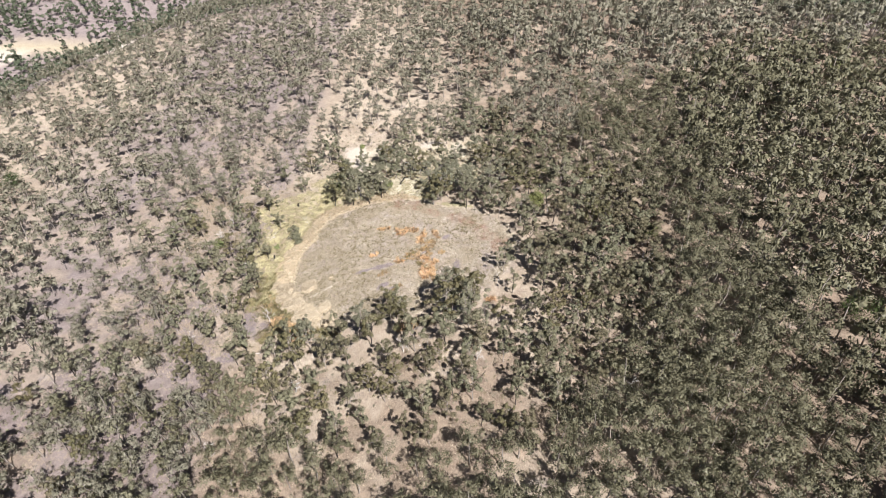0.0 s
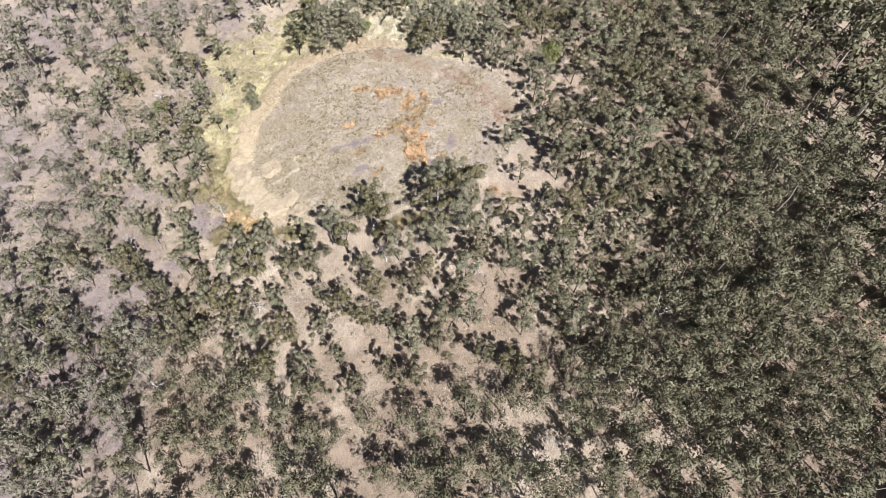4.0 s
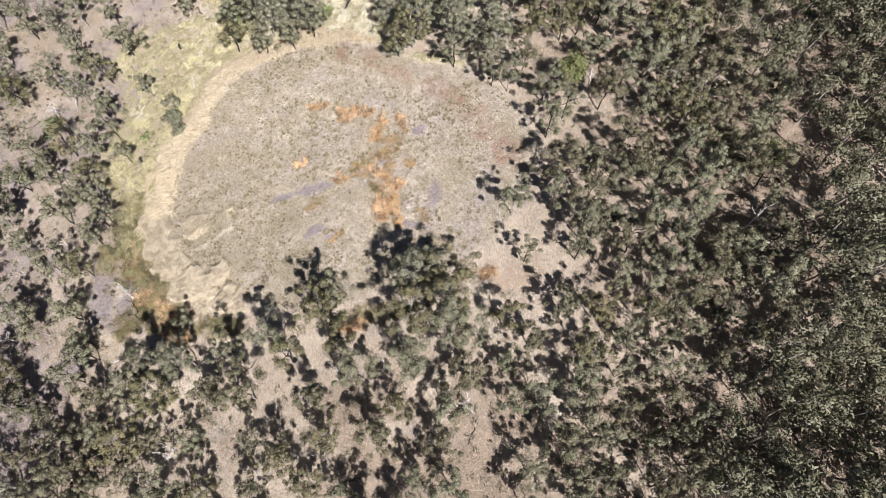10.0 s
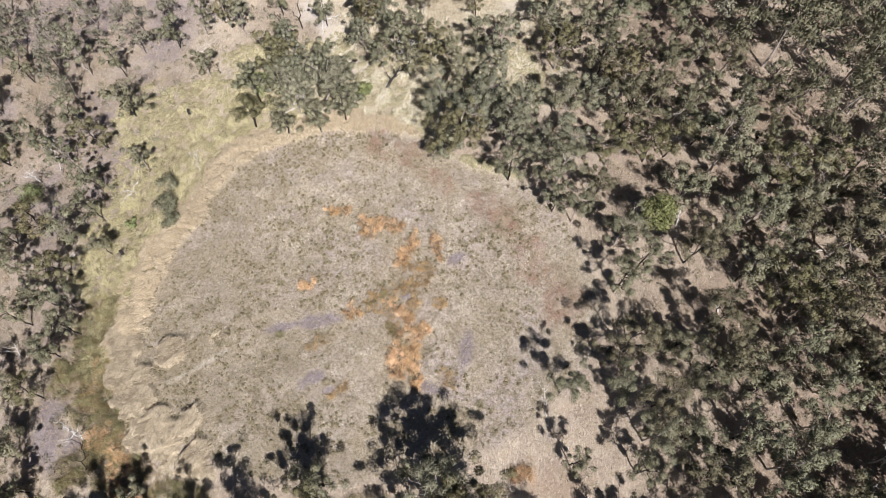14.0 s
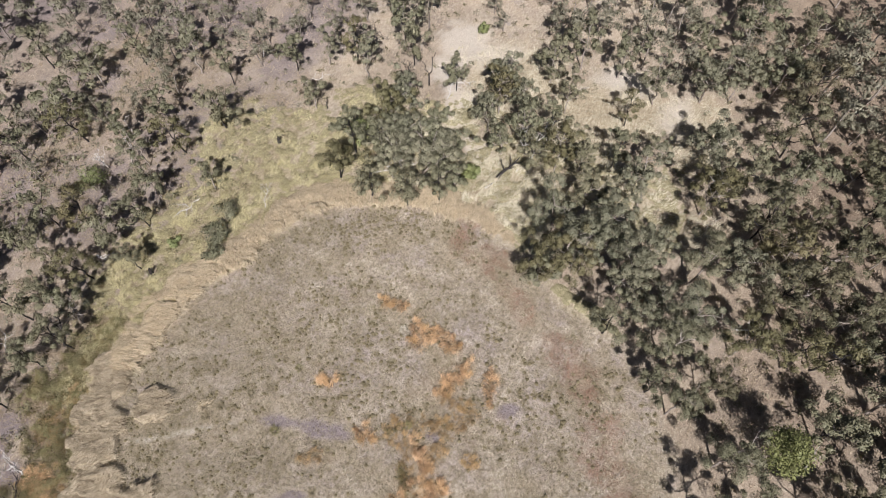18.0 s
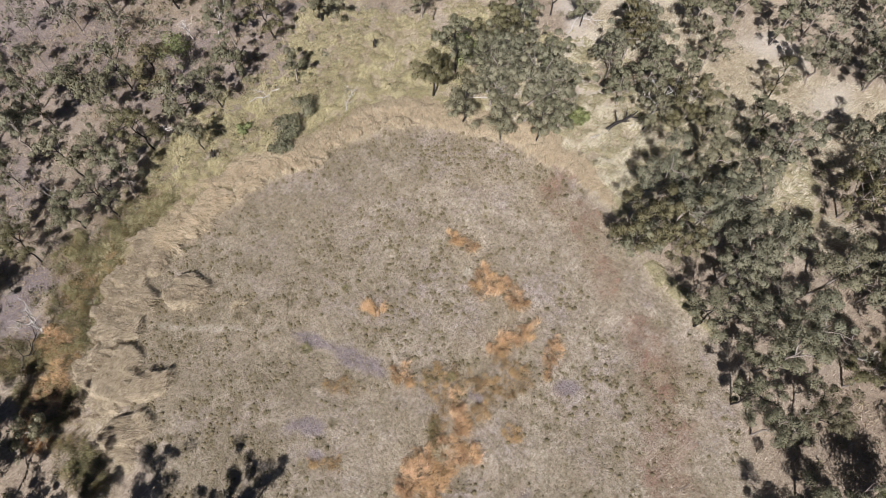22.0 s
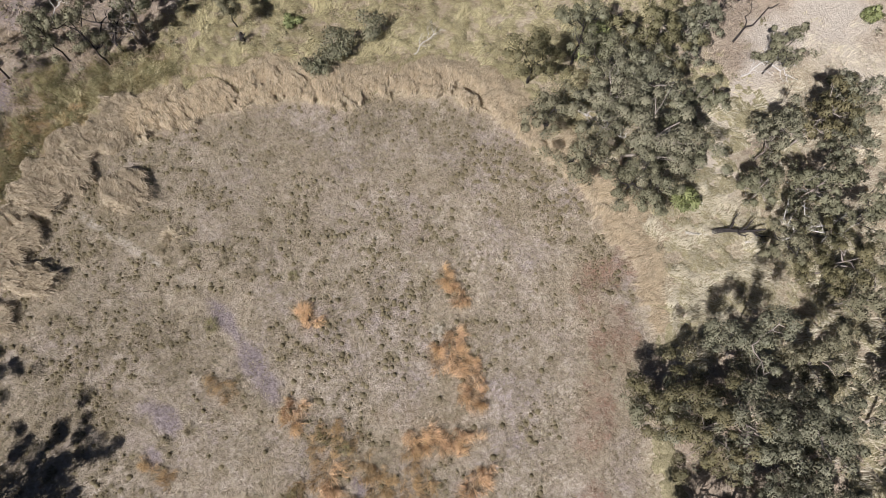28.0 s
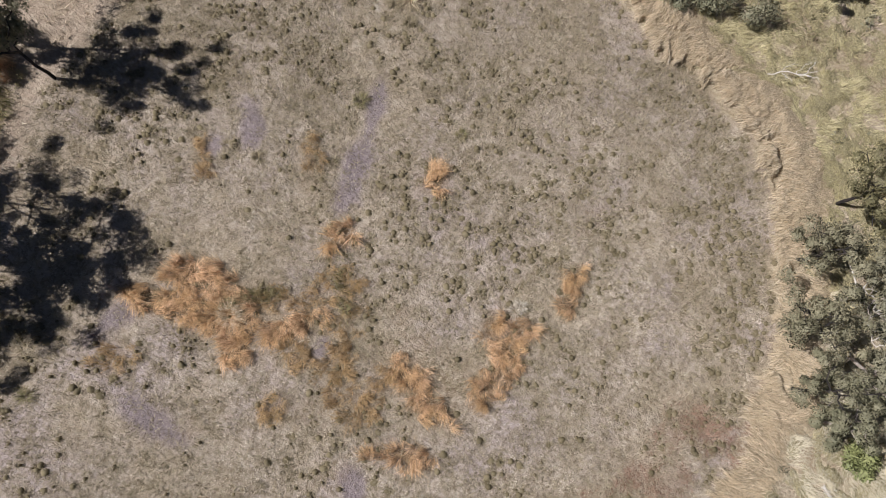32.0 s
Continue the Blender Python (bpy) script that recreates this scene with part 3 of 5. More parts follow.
def bent(r, start, end, sag, steps=5):
    """A line from start to end that wanders sideways."""
    t = np.linspace(0, 1, steps)[:, None]
    p = np.asarray(start) * (1 - t) + np.asarray(end) * t
    w = r.normal(0, sag, (steps, 3)) * np.sin(np.pi * np.clip(t, 0, 0.9))
    return p + w


def leaves(r, centre, reach, count, size, flat=0.62, wide=0.5, core=None):
    """Narrow leaf triangles in a flattened tuft round a twig end, thickest on top, shaded as one rounded tuft."""
    d = r.normal(0, 1, (count, 3))
    d[:, 2] = np.abs(d[:, 2]) * np.where(r.random(count) < 0.75, 1, -0.6)
    d /= np.linalg.norm(d, axis=1)[:, None]
    rad = r.random(count) ** 0.4
    p = np.asarray(centre) + d * rad[:, None] * reach * np.array([1, 1, flat])
    u = r.normal(0, 1, (count, 3))
    u += d * 0.5
    u[:, 2] -= 0.7
    u /= np.linalg.norm(u, axis=1)[:, None]
    w = np.cross(u, r.normal(0, 1, (count, 3)))
    w /= np.linalg.norm(w, axis=1)[:, None] + 1e-9
    face = np.cross(u, w)
    turned = np.sign((face * d).sum(1) + 1e-9)[:, None]
    w, face = w * turned, face * turned
    round_ = d * 0.9 + face * 0.38 + np.array([0, 0, 0.1])
    if core is not None:
        out = p - np.asarray(core)
        round_ += 0.3 * out / (np.linalg.norm(out, axis=1)[:, None] + 1e-9)
    round_ /= np.linalg.norm(round_, axis=1)[:, None]
    s = (size * (0.6 + 0.8 * r.random(count)))[:, None]
    u, w = u * s, w * s * wide
    verts = np.stack([p - u, p + w + u * 0.2, p + u - w * 0.7], 1).reshape(-1, 3)
    faces = np.arange(count * 3).reshape(-1, 3)
    # wind each leaf so that its face looks the way its normal does
    real = np.cross(verts[1::3] - verts[0::3], verts[2::3] - verts[0::3])
    flip = (real * round_).sum(1) < 0
    faces[flip] = faces[flip][:, ::-1]
    return np.concatenate([verts, np.repeat(round_, 3, 0)], 1), faces


def make_tree(seed, tall, spread, clumps, per, size, limbs=5, bare=0.32, lean=0.06, clump_size=0.7, trunk=0.13, twigs=3, wide=0.5):
    """Wood and foliage of one tree, standing at the origin."""
    r = np.random.default_rng(seed)
    top = np.array([r.normal(0, lean) * tall, r.normal(0, lean) * tall, tall * 0.82])
    stem = bent(r, (0, 0, -0.3), top, tall * 0.02, 8)
    wood = [tube(stem, np.linspace(trunk, trunk * 0.28, 8), 7)]
    ends = [top + np.array([0, 0, tall * 0.07])]
    turn = r.random() * 6.28
    for k in range(limbs):
        f = bare + (0.92 - bare) * (k + r.random() * 0.7) / limbs
        idx = f * 7
        lo = int(min(idx, 6))
        at = stem[lo] * (1 - (idx - lo)) + stem[lo + 1] * (idx - lo)
        turn += 2.4 + r.normal(0, 0.4)
        out = spread * (0.5 + 0.6 * r.random()) * (1.15 - 0.5 * (f - bare))
        tip = at + np.array([math.cos(turn) * out, math.sin(turn) * out, tall * (0.08 + 0.2 * r.random())])
        line = bent(r, at, tip, 0.2, 6)
        wood.append(tube(line, np.linspace(trunk * 0.5, trunk * 0.16, 6), 5))
        ends.append(tip)
        for q in range(twigs):
            s = line[2 + q % 4]
            e = s + np.array([r.normal(0, 0.6), r.normal(0, 0.6), 0.15 + 0.5 * r.random()]) * spread * 0.45
            wood.append(tube(bent(r, s, e, 0.08, 4), np.linspace(trunk * 0.24, trunk * 0.09, 4), 4))
            ends.append(e)
    ends = np.array(ends)
    foliage = []
    for k in range(clumps):
        c = ends[k % len(ends)] + r.normal(0, 0.22, 3) * (1 if k < len(ends) else 3.0) * np.array([1, 1, 0.7])
        foliage.append(leaves(r, c, clump_size * (0.6 + 0.7 * r.random()), int(per * (0.5 + r.random())), size, wide=wide, core=(0, 0, tall * 0.5)))
    return joined(wood), joined(foliage)


def part(name, me, material, parent, label=""):
    ob = new(name, me)
    if not me.materials:
        me.materials.append(material)
    ob.parent = parent
    if label:
        ob["label"] = label
    return ob


def tree_thing(name, made, wood_mat, leaf_mat, label, category="tree", group=""):
    root = new(name)
    root.empty_display_size = 0.5
    (wv, wf), (lv, lf) = made
    part("trunk", mesh_of("trunk", wv, wf, smooth=True), wood_mat, root)
    part("crown", mesh_of("crown", lv, lf), leaf_mat, root)
    return tagged(root, label, category, group)


def stand(x, y, turn=0.0, size=1.0, deep=0.0, tilt=0.0):
    z = float(height(np.array([x]), np.array([y]))[0]) - deep
    return pose(x, y, z, tilt, 0, turn) @ Matrix.Diagonal((size, size, size, 1))


KINDS = []
for seed, tall, spread, clumps, per, limbs, mat, bark, label in (
    (1, 8.4, 2.5, 32, 92, 6, LEAF, BARK, "slender gum tree with an open grey-green crown in dry grass"),
    (2, 7.4, 2.9, 36, 92, 6, LEAF, BARK, "spreading gum tree with clumped dull green leaves over a leaning trunk"),
    (3, 9.0, 2.4, 30, 92, 6, LEAF_BLUE, BARK, "tall gum tree with grey-blue leaf clumps and a pale trunk"),
    (4, 6.4, 2.4, 26, 88, 5, LEAF, BARK_DARK, "small gum tree with a fire-blackened trunk and sparse green leaves"),
    (5, 7.8, 3.1, 42, 92, 7, LEAF_BLUE, BARK, "broad gum tree with a dense grey-green crown"),
    (6, 6.8, 2.2, 19, 80, 5, LEAF_OLIVE, BARK_DARK, "thin gum tree with sparse olive leaves and a dark trunk"),
    (7, 8.6, 2.8, 40, 92, 7, LEAF_OLIVE, BARK, "tall gum tree with an olive-green crown of many clumps"),
    (8, 5.2, 1.9, 17, 80, 4, LEAF, BARK, "young gum tree with a few grey-green leaf clumps"),
    (9, 7.2, 2.6, 24, 84, 6, LEAF, BARK_DARK, "crooked gum tree with a dark trunk and gappy crown"),
    (10, 8.2, 2.7, 38, 92, 7, LEAF_DEEP, BARK_DARK, "gum tree with a full deep olive-green crown and dark trunk"),
    (11, 7.4, 2.5, 30, 92, 6, LEAF_DEEP, BARK, "gum tree with a deep green gappy crown in dense woods"),
):
    KINDS.append((make_tree(seed, tall, spread, int(clumps * 1.25), int(per * 1.5), 0.135, limbs, clump_size=0.6), mat, bark, label, spread,
                  make_tree(seed, tall, spread, int(clumps * 1.3), int(per * 3.4), 0.085, limbs, clump_size=0.56)))

TEMPLATES = [tree_thing("gum_tree", k[0], k[2], k[1], k[3], "tree", "gum trees of the hillside") for k in KINDS]
FINE = [tree_thing("gum_tree", k[5], k[2], k[1], k[3], "tree", "gum trees of the hillside") for k in KINDS]
TREES_PATH = [
    (-27.5, 30.0, 2.6), (-27.9, 34.5, 2.8), (-25.6, 39.3, 3.2), (-25.0, 44.3, 3.2), (-22.0, 28.8, 2.6), (-21.2, 32.5, 3.4), (-21.2, 37.0, 3.4),
    (-18.9, 40.3, 2.8), (-17.4, 29.8, 2.6), (-17.0, 33.2, 3.2), (-15.8, 36.6, 3.0), (-14.1, 32.0, 2.4), (-13.2, 34.6, 2.2), (-24.2, 35.2, 2.8),
    (-13.7, 45.4, 3.0), (-13.9, 49.2, 3.2), (-10.9, 50.3, 2.8), (-10.3, 42.3, 2.4), (-8.8, 45.2, 3.2), (-5.8, 46.5, 3.0), (-6.1, 40.8, 2.6),
    (-3.1, 42.6, 3.2), (-0.4, 43.8, 2.8), (-9.8, 58.0, 3.6), (-5.7, 53.0, 2.1), (-15.5, 53.0, 3.2), (0.2, 34.4, 2.6),
    (3.2, 28.4, 3.0), (2.5, 38.0, 2.8), (0.9, 26.8, 2.5),
    (5.1, 30.0, 3.8), (0.9, 26.8, 2.5), (6.7, 34.7, 3.7), (9.3, 28.9, 3.5), (10.1, 23.8, 2.9), (13.0, 26.6, 3.3),
    (11.3, 32.3, 3.4), (16.4, 23.4, 3.2), (16.2, 19.4, 2.4), (18.7, 18.1, 2.2), (17.3, 28.0, 3.0), (16.5, 33.4, 3.4),
]
TREES_EAST_EDGE = [
    (3.3, 46.0, 2.9), (6.8, 49.5, 2.0), (14.1, 51.0, 4.2), (18.0, 48.4, 4.1), (15.1, 43.7, 3.6), (21.3, 42.5, 4.0),
    (23.4, 50.5, 4.3), (21.9, 57.3, 3.9), (20.3, 35.6, 3.3), (24.6, 33.6, 3.5), (22.7, 27.0, 3.0), (31.6, 21.8, 3.2),
    (24.1, 15.1, 2.7), (30.2, 28.9, 2.6), (27.5, 27.9, 2.5), (10.1, 62.6, 4.2), (13.6, 64.5, 3.9), (18.4, 67.0, 4.2),
    (22.7, 65.0, 4.1), (7.3, 69.5, 3.4), (12.6, 73.6, 4.2), (4.6, 59.7, 2.7), (2.4, 53.9, 2.1), (-1.5, 62.4, 2.8),
    (-6.8, 62.1, 3.3), (20.3, 76.4, 3.6), (-47.0, 30.7, 3.8), (-49.4, 24.7, 3.0), (-54.5, 27.9, 3.2), (-69.6, 23.6, 4.1),
]
TREES_WEST = [
    (-69.4, 29.7, 3.9), (-68.7, 14.2, 4.0), (-77.6, 18.0, 3.6), (-63.8, 20.5, 3.3), (-79.6, 29.3, 3.6), (-57.5, 38.0, 3.4),
    (-66.7, 36.0, 3.2), (-51.6, 38.4, 2.7), (-44.6, 44.8, 3.6), (-37.7, 39.4, 2.4), (-45.7, 13.0, 2.5), (-42.0, 7.6, 2.0),
    (-46.6, 4.1, 3.0), (-56.7, 7.9, 3.0), (-47.0, -0.4, 2.7), (-41.9, -3.9, 2.9), (-43.5, -7.1, 2.5), (-58.2, 3.1, 3.2),
    (-41.6, 21.4, 2.1), (-34.1, 47.6, 3.3), (-29.2, 52.9, 3.1), (-41.1, 48.0, 2.5), (6.2, -17.0, 4.2), (10.0, -18.0, 3.7), (4.8, -20.8, 3.4), (9.6, -21.6, 3.6), (-7.4, -20.6, 2.8), (-27.5, -31.0, 2.8), (-16.0, -31.0, 2.8), (-2.0, -28.5, 3.2), (4.6, -27.0, 3.2),
    (16.5, -21.5, 2.4), (20.0, -24.5, 2.4), (-24.8, -26.4, 2.9), (-28.6, -27.2, 2.5), (-18.5, -25.8, 2.5), (-14.6, -24.0, 2.4), (-11.7, -26.0, 2.5),
    (-6.5, -17.8, 2.6), (-4.6, -24.3, 2.3),
]
TREES_SOUTH = [
    (-49.1, -3.4, 3.3), (-44.0, -0.4, 2.8), (-43.6, -12.4, 2.4), (-41.0, -23.0, 2.2), (-43.7, -19.2, 3.4), (-47.4, -12.5, 3.1),
    (-39.6, -25.2, 3.3), (-41.0, -28.4, 3.2), (24.2, -3.0, 2.4), (19.9, -12.1, 2.1), (24.2, 8.8, 3.0),
    (26.9, 12.2, 2.7), (25.5, 1.3, 3.3), (30.0, 1.7, 2.9), (28.6, -4.7, 3.3), (31.5, -7.7, 3.1), (33.7, -11.3, 3.1),
    (27.6, -8.6, 2.6), (26.9, -12.0, 2.4), (34.6, 5.7, 3.2), (35.6, 0.7, 3.0), (38.5, -1.8, 3.3), (36.9, -7.2, 3.2),
    (40.1, -10.0, 3.2), (39.2, -14.3, 3.1), (43.8, -12.6, 2.9), (43.5, -5.3, 3.3),
]
TREES_EAST = [
    (42.5, 2.7, 3.4), (47.1, 5.3, 3.5), (45.7, -1.1, 3.4), (50.1, 0.6, 3.5), (52.6, -1.8, 3.3), (52.6, 5.7, 3.4),
    (49.1, 16.1, 5.3), (45.8, 21.8, 3.8), (40.2, 19.8, 4.0), (42.7, 25.2, 3.8), (35.8, 26.7, 3.8), (32.4, 13.4, 3.2),
    (38.2, 11.4, 3.2), (41.4, 10.0, 3.2), (45.3, 11.1, 3.3), (50.9, -12.5, 3.0), (46.1, -15.8, 3.2), (41.5, -18.0, 3.1),
    (35.6, -17.0, 3.1), (31.7, -16.2, 2.8), (28.2, -20.6, 2.7), (24.3, -19.9, 2.4), (48.9, -18.2, 3.2), (9.9, -23.5, 2.1),
]
PLANTED = []


def put_tree(kind, x, y, reach, tall=1.0):
    s = float(np.clip(reach / (KINDS[kind][4] * 1.12), 0.62, 1.5))
    m = stand(x, y, random.uniform(0, 360), 1.0)
    beside = clearing(np.array([x]), np.array([y]))[0] < 13
    ob = copy_thing((FINE if beside else TEMPLATES)[kind], m)
    ob.scale = (s, s, (0.55 + 0.45 * s) * tall * 1.22)
    PLANTED.append((x, y))
    return ob


for row in (TREES_PATH, TREES_EAST_EDGE, TREES_WEST, TREES_SOUTH, TREES_EAST):
    for x, y, reach in row:
        if x > 21 or (y < -24 and x > -20):
            kind = random.choice((0, 1, 3, 6, 9, 9, 10, 8) if reach > 2.6 else (0, 5, 7, 10, 8))
        else:
            kind = random.choice((0, 1, 2, 4, 4, 1, 8, 6) if reach > 2.6 else (0, 2, 3, 5, 7, 8))
        if reach >= 3.9 and x < 12:
            kind = random.choice((4, 4, 1))
        if x < -32:
            kind, reach = random.choice((2, 3, 5, 7, 8, 8) if y > -9 else (0, 3, 5, 1, 8, 8)), reach * (0.78 if y > -9 else 0.76)
        put_tree(kind, x, y, reach * (1.02 if x < 12 and y < 40 else 0.82 if y > 36 else 0.92), 1.3 if y < -14 and -34 < x < 12 else 1.0)
# the slender tree whose shadow lies on the clearing
put_tree(0, 18.5, -4.4, 2.2, 1.08)


def wooded(x, y):
    """How thickly trees stand: 0 none, 1 dense."""
    d = clearing(x, y)
    east = ramp(x + 0.25 * y, -30, 30)
    v = 0.8 + 0.3 * east * (1 - ramp(y, 40, 90))
    v = v * (0.7 + 0.65 * rough(x, y, 22, 31)) * (1 - 0.15 * ramp(-x, 60, 130))
    south = np.degrees(np.arctan2(y - MID[1], x - MID[0])) % 360
    v = np.where(d < 2.5 + 7.5 * ramp(south, 225, 240) * (1 - ramp(south, 335, 350)), 0, v)
    v = v * (1 - 0.93 * meadow(x, y)) * (1 - 0.95 * near(x, y, PALE)) * (1 - 0.95 * near(x, y, [(22.0, -19.0, 6.0, 8.0, 0)]))
    return v


def scatter(r, count, box, taken, gap):
    """Places in a box, thinned by wooded() and kept apart."""
    kept = list(taken)
    cell = {}
    for p in kept:
        cell.setdefault((int(p[0] // 8), int(p[1] // 8)), []).append(p)
    found = []
    xs, ys = r.uniform(box[0], box[1], count), r.uniform(box[2], box[3], count)
    for x, y, w, luck in zip(xs, ys, wooded(xs, ys), r.random(count)):
        if luck > w:
            continue
        g = gap * (1.34 - 0.42 * min(w, 1.3))
        cx, cy = int(x // 8), int(y // 8)
        if any((x - a) ** 2 + (y - b) ** 2 < g * g for i in (-1, 0, 1) for j in (-1, 0, 1) for a, b in cell.get((cx + i, cy + j), ())):
            continue
        cell.setdefault((cx, cy), []).append((x, y))
        found.append((x, y))
    return found


for bx, by in ((-57.6, 15.0), (28.0, 17.8), (53.3, 1.0)):
    PLANTED += [(bx + 3.4 * math.cos(k * 1.047), by + 3.4 * math.sin(k * 1.047)) for k in range(6)]
for k in range(24):
    PLANTED.append((88.6 + 1.6 * (k // 8) * math.cos(k * 0.785), -28.4 + 1.6 * (k // 8) * math.sin(k * 0.785)))
tree_rng = np.random.default_rng(11)
fill = scatter(tree_rng, 5000, (-85, 75, -90, 90), PLANTED, 4.0)
fill += scatter(tree_rng, 2500, (-85, 15, -90, -26), PLANTED + fill, 5.6)
fill += scatter(tree_rng, 2500, (24, 75, -62, -14), PLANTED + fill, 3.7)
fill.sort(key=lambda p: math.hypot(p[0] + 4, p[1] - 4))
fill = [p for p in fill if not (12 < p[0] < 50 and -20 < p[1] < 60) or p[0] + 0.35 * p[1] > 48 or (p[0] > 20 and tree_rng.random() < 0.45)]
fill = [p for p in fill if not (-46 < p[0] < -28 and -26 < p[1] < 46)]
south_west = [(tree_rng.uniform(-84, -30), tree_rng.uniform(-66, -22)) for _ in range(44)]
near_fill = fill[:135] + [p for p in south_west if p[0] < -43 or p[1] < -34]
for x, y in near_fill:
    put_tree(random.choice((0, 1, 2, 3, 5, 5, 7, 7, 8) if x < 15 and y > -26 else (0, 3, 8, 9, 10, 10, 6)), x, y, random.uniform(1.6, 2.9))
for ob in TEMPLATES + FINE:
    for o in (*ob.children_recursive, ob):
        bpy.data.objects.remove(o)

# woods past the near trees, one joined mass each for the hill and the valley


def far_woods(name, places, mat, label, tiers, grow=(0.7, 1.15)):
    """Joined trees: fullest crowns near the clearing, thinner ones on the far slopes."""
    r = np.random.default_rng(23)
    sets = [[make_tree(40 + k, 7.2, 2.1, *how[:3], 4, clump_size=how[3], wide=0.58)[1] for k in range(7)] for how in tiers]
    lv, lf, wv, wf, nl, nw = [], [], [], [], 0, 0
    at_z = height(np.array([p[0] for p in places]), np.array([p[1] for p in places]))
    for (x, y), z in zip(places, at_z):
        seen = -95 - (y + 58) * 0.58 < x < 92 + (y + 66) * 0.505 and y > -90
        close = -85 < x < 75 and -90 < y < 90
        cv, cf = sets[0 if close and seen else 1 if seen else 2][r.integers(7)]
        a, s = r.random() * 6.28, r.uniform(*grow) * (1.0 if close else 1.22) * (1.0 + 0.2 * float(np.clip((x - 10) / 40, -0.8 if y > -20 else 0.1, 1)))
        c, q = math.cos(a) * s, math.sin(a) * s
        rot = np.array([[c, q, 0], [-q, c, 0], [0, 0, s * 1.2]])
        at = np.array([x, y, z])
        lv.append(np.concatenate([cv[:, :3] @ rot + at, cv[:, 3:] @ (rot / s)], 1))
        lf.append(cf + nl)
        nl += len(cv)
        sv, sf = tube(bent(r, (0, 0, -0.3), (r.normal(0, 0.4), r.normal(0, 0.4), 5.6), 0.15, 4), [0.13, 0.11, 0.08, 0.04], 3)
        wv.append(sv @ rot + at)
        wf.append(sf + nw)
        nw += len(sv)
    root = new(name)
    part("foliage", mesh_of(name, np.concatenate(lv), np.concatenate(lf)), mat, root)
    part("trunks", mesh_of(name + "_trunks", np.concatenate(wv), np.concatenate(wf)), BARK, root)
    return tagged(root, label, "woods", kind="stuff")


rest = fill[135:]
far = scatter(tree_rng, 26000, (-225, 200, -90, 240), PLANTED + fill, 4.5)
far += scatter(np.random.default_rng(12), 9000, (-225, 200, -190, -90), [], 4.4)
far = [p for p in far if not (-85 < p[0] < 75 and -90 < p[1] < 90)]
hill = [p for p, d in zip(rest + far, crest(*np.array(rest + far).T)) if d < 25]


def eastern(p):
    """Whether a tree belongs to the dense eastern woods; the border between is ragged."""
    n = float(soft(p[0], p[1], 17.0, 6)) - 0.5
    return (p[0] - 0.55 * max(p[1] - 10, 0) > 14 + 60 * n and p[1] < 95 + 70 * n) or (p[1] < -44 + 30 * n and p[0] > -40)


far_woods("east_woods", [p for p in hill if eastern(p)], LEAF_DEEP, "dense deep green gum woods on the eastern slope",
          ((26, 56, 0.15, 0.72), (14, 26, 0.29, 0.85), (7, 7, 0.75, 0.9)), (0.75, 1.45))
hill = [p for p in hill if not eastern(p)]
far_woods("hill_woods", hill, LEAF_HAZED, "open gum woodland covering the dry hillside", ((24, 54, 0.15, 0.66), (14, 26, 0.29, 0.85), (7, 7, 0.75, 0.9)), (0.55, 1.45))
xs = np.concatenate([tree_rng.uniform(-380, -40, 3000), tree_rng.uniform(70, 360, 1200)])
ys = tree_rng.uniform(100, 410, 4200)
ac, al = river(xs, ys)
open_bank = (np.abs(ac - 8) < 9) & (al < 40) & (tree_rng.random(4200) > 0.12)
below = crest(xs, ys)
keep = (below > 18) & ~open_bank & (np.abs(ac) > 5)
valley = list(zip(xs[keep], ys[keep]))
far_woods("valley_woods", valley, LEAF_VALLEY, "thick green woods on the lower slopes and valley floor", ((9, 9, 0.75, 0.9), (9, 9, 0.75, 0.9), (7, 7, 0.9, 0.9)), (0.7, 1.1))

# ---- grass ----


def blades(r, x, y, tall, wide, lean, away=None, stray=0.5, simple=False, droop=0.8, over=None):
    """A bent blade at each place, that leans the way given; simple: one triangle; over: height above the ground."""
    n = len(x)
    z = height(x, y) + (0 if over is None else over)
    a = r.random(n) * 6.28 if away is None else away + r.normal(0, stray, n)
    h = tall * (0.6 + 0.8 * r.random(n))
    out = h * np.clip(lean * (0.4 + 1.2 * r.random(n)), 0, 0.96)
    base = np.stack([x, y, z - 0.02], 1)
    up = np.sqrt(np.maximum(h * h - out * out, 0.01 * h * h))
    roll = r.random(n) * 3.14
    side = np.stack([-np.sin(a) * np.cos(roll), np.cos(a) * np.cos(roll), 0.5 * np.sin(roll)], 1)
    side += np.stack([np.cos(a), np.sin(a), np.zeros(n)], 1) * np.sin(roll)[:, None] * 0.5
    side *= (wide * (0.6 + 0.8 * r.random(n)))[:, None]
    tip = base + np.stack([np.cos(a) * out, np.sin(a) * out, up * droop], 1)
    if simple:
        verts = np.stack([base - side, base + side, tip], 1).reshape(-1, 3)
        return verts, np.arange(n * 3).reshape(-1, 3)
    midp = base + np.stack([np.cos(a) * out * 0.36, np.sin(a) * out * 0.36, up * 0.8], 1)
    verts = np.stack([base - side * 0.6, base + side * 0.6, midp + side, midp - side, tip], 1).reshape(-1, 3)
    k = np.arange(n)[:, None] * 5
    faces = np.concatenate([k + np.array([[0, 1, 2]]), k + np.array([[0, 2, 3]]), k + np.array([[3, 2, 4]])], 0)
    return verts, faces


def tufts(r, x, y, count, reach):
    """Places of blades in tufts round the given places, and the way each leans."""
    n = len(x)
    a = r.random((n, count)) * 6.28
    d = reach * np.sqrt(r.random((n, count)))
    return (x[:, None] + np.cos(a) * d).ravel(), (y[:, None] + np.sin(a) * d).ravel(), a.ravel()


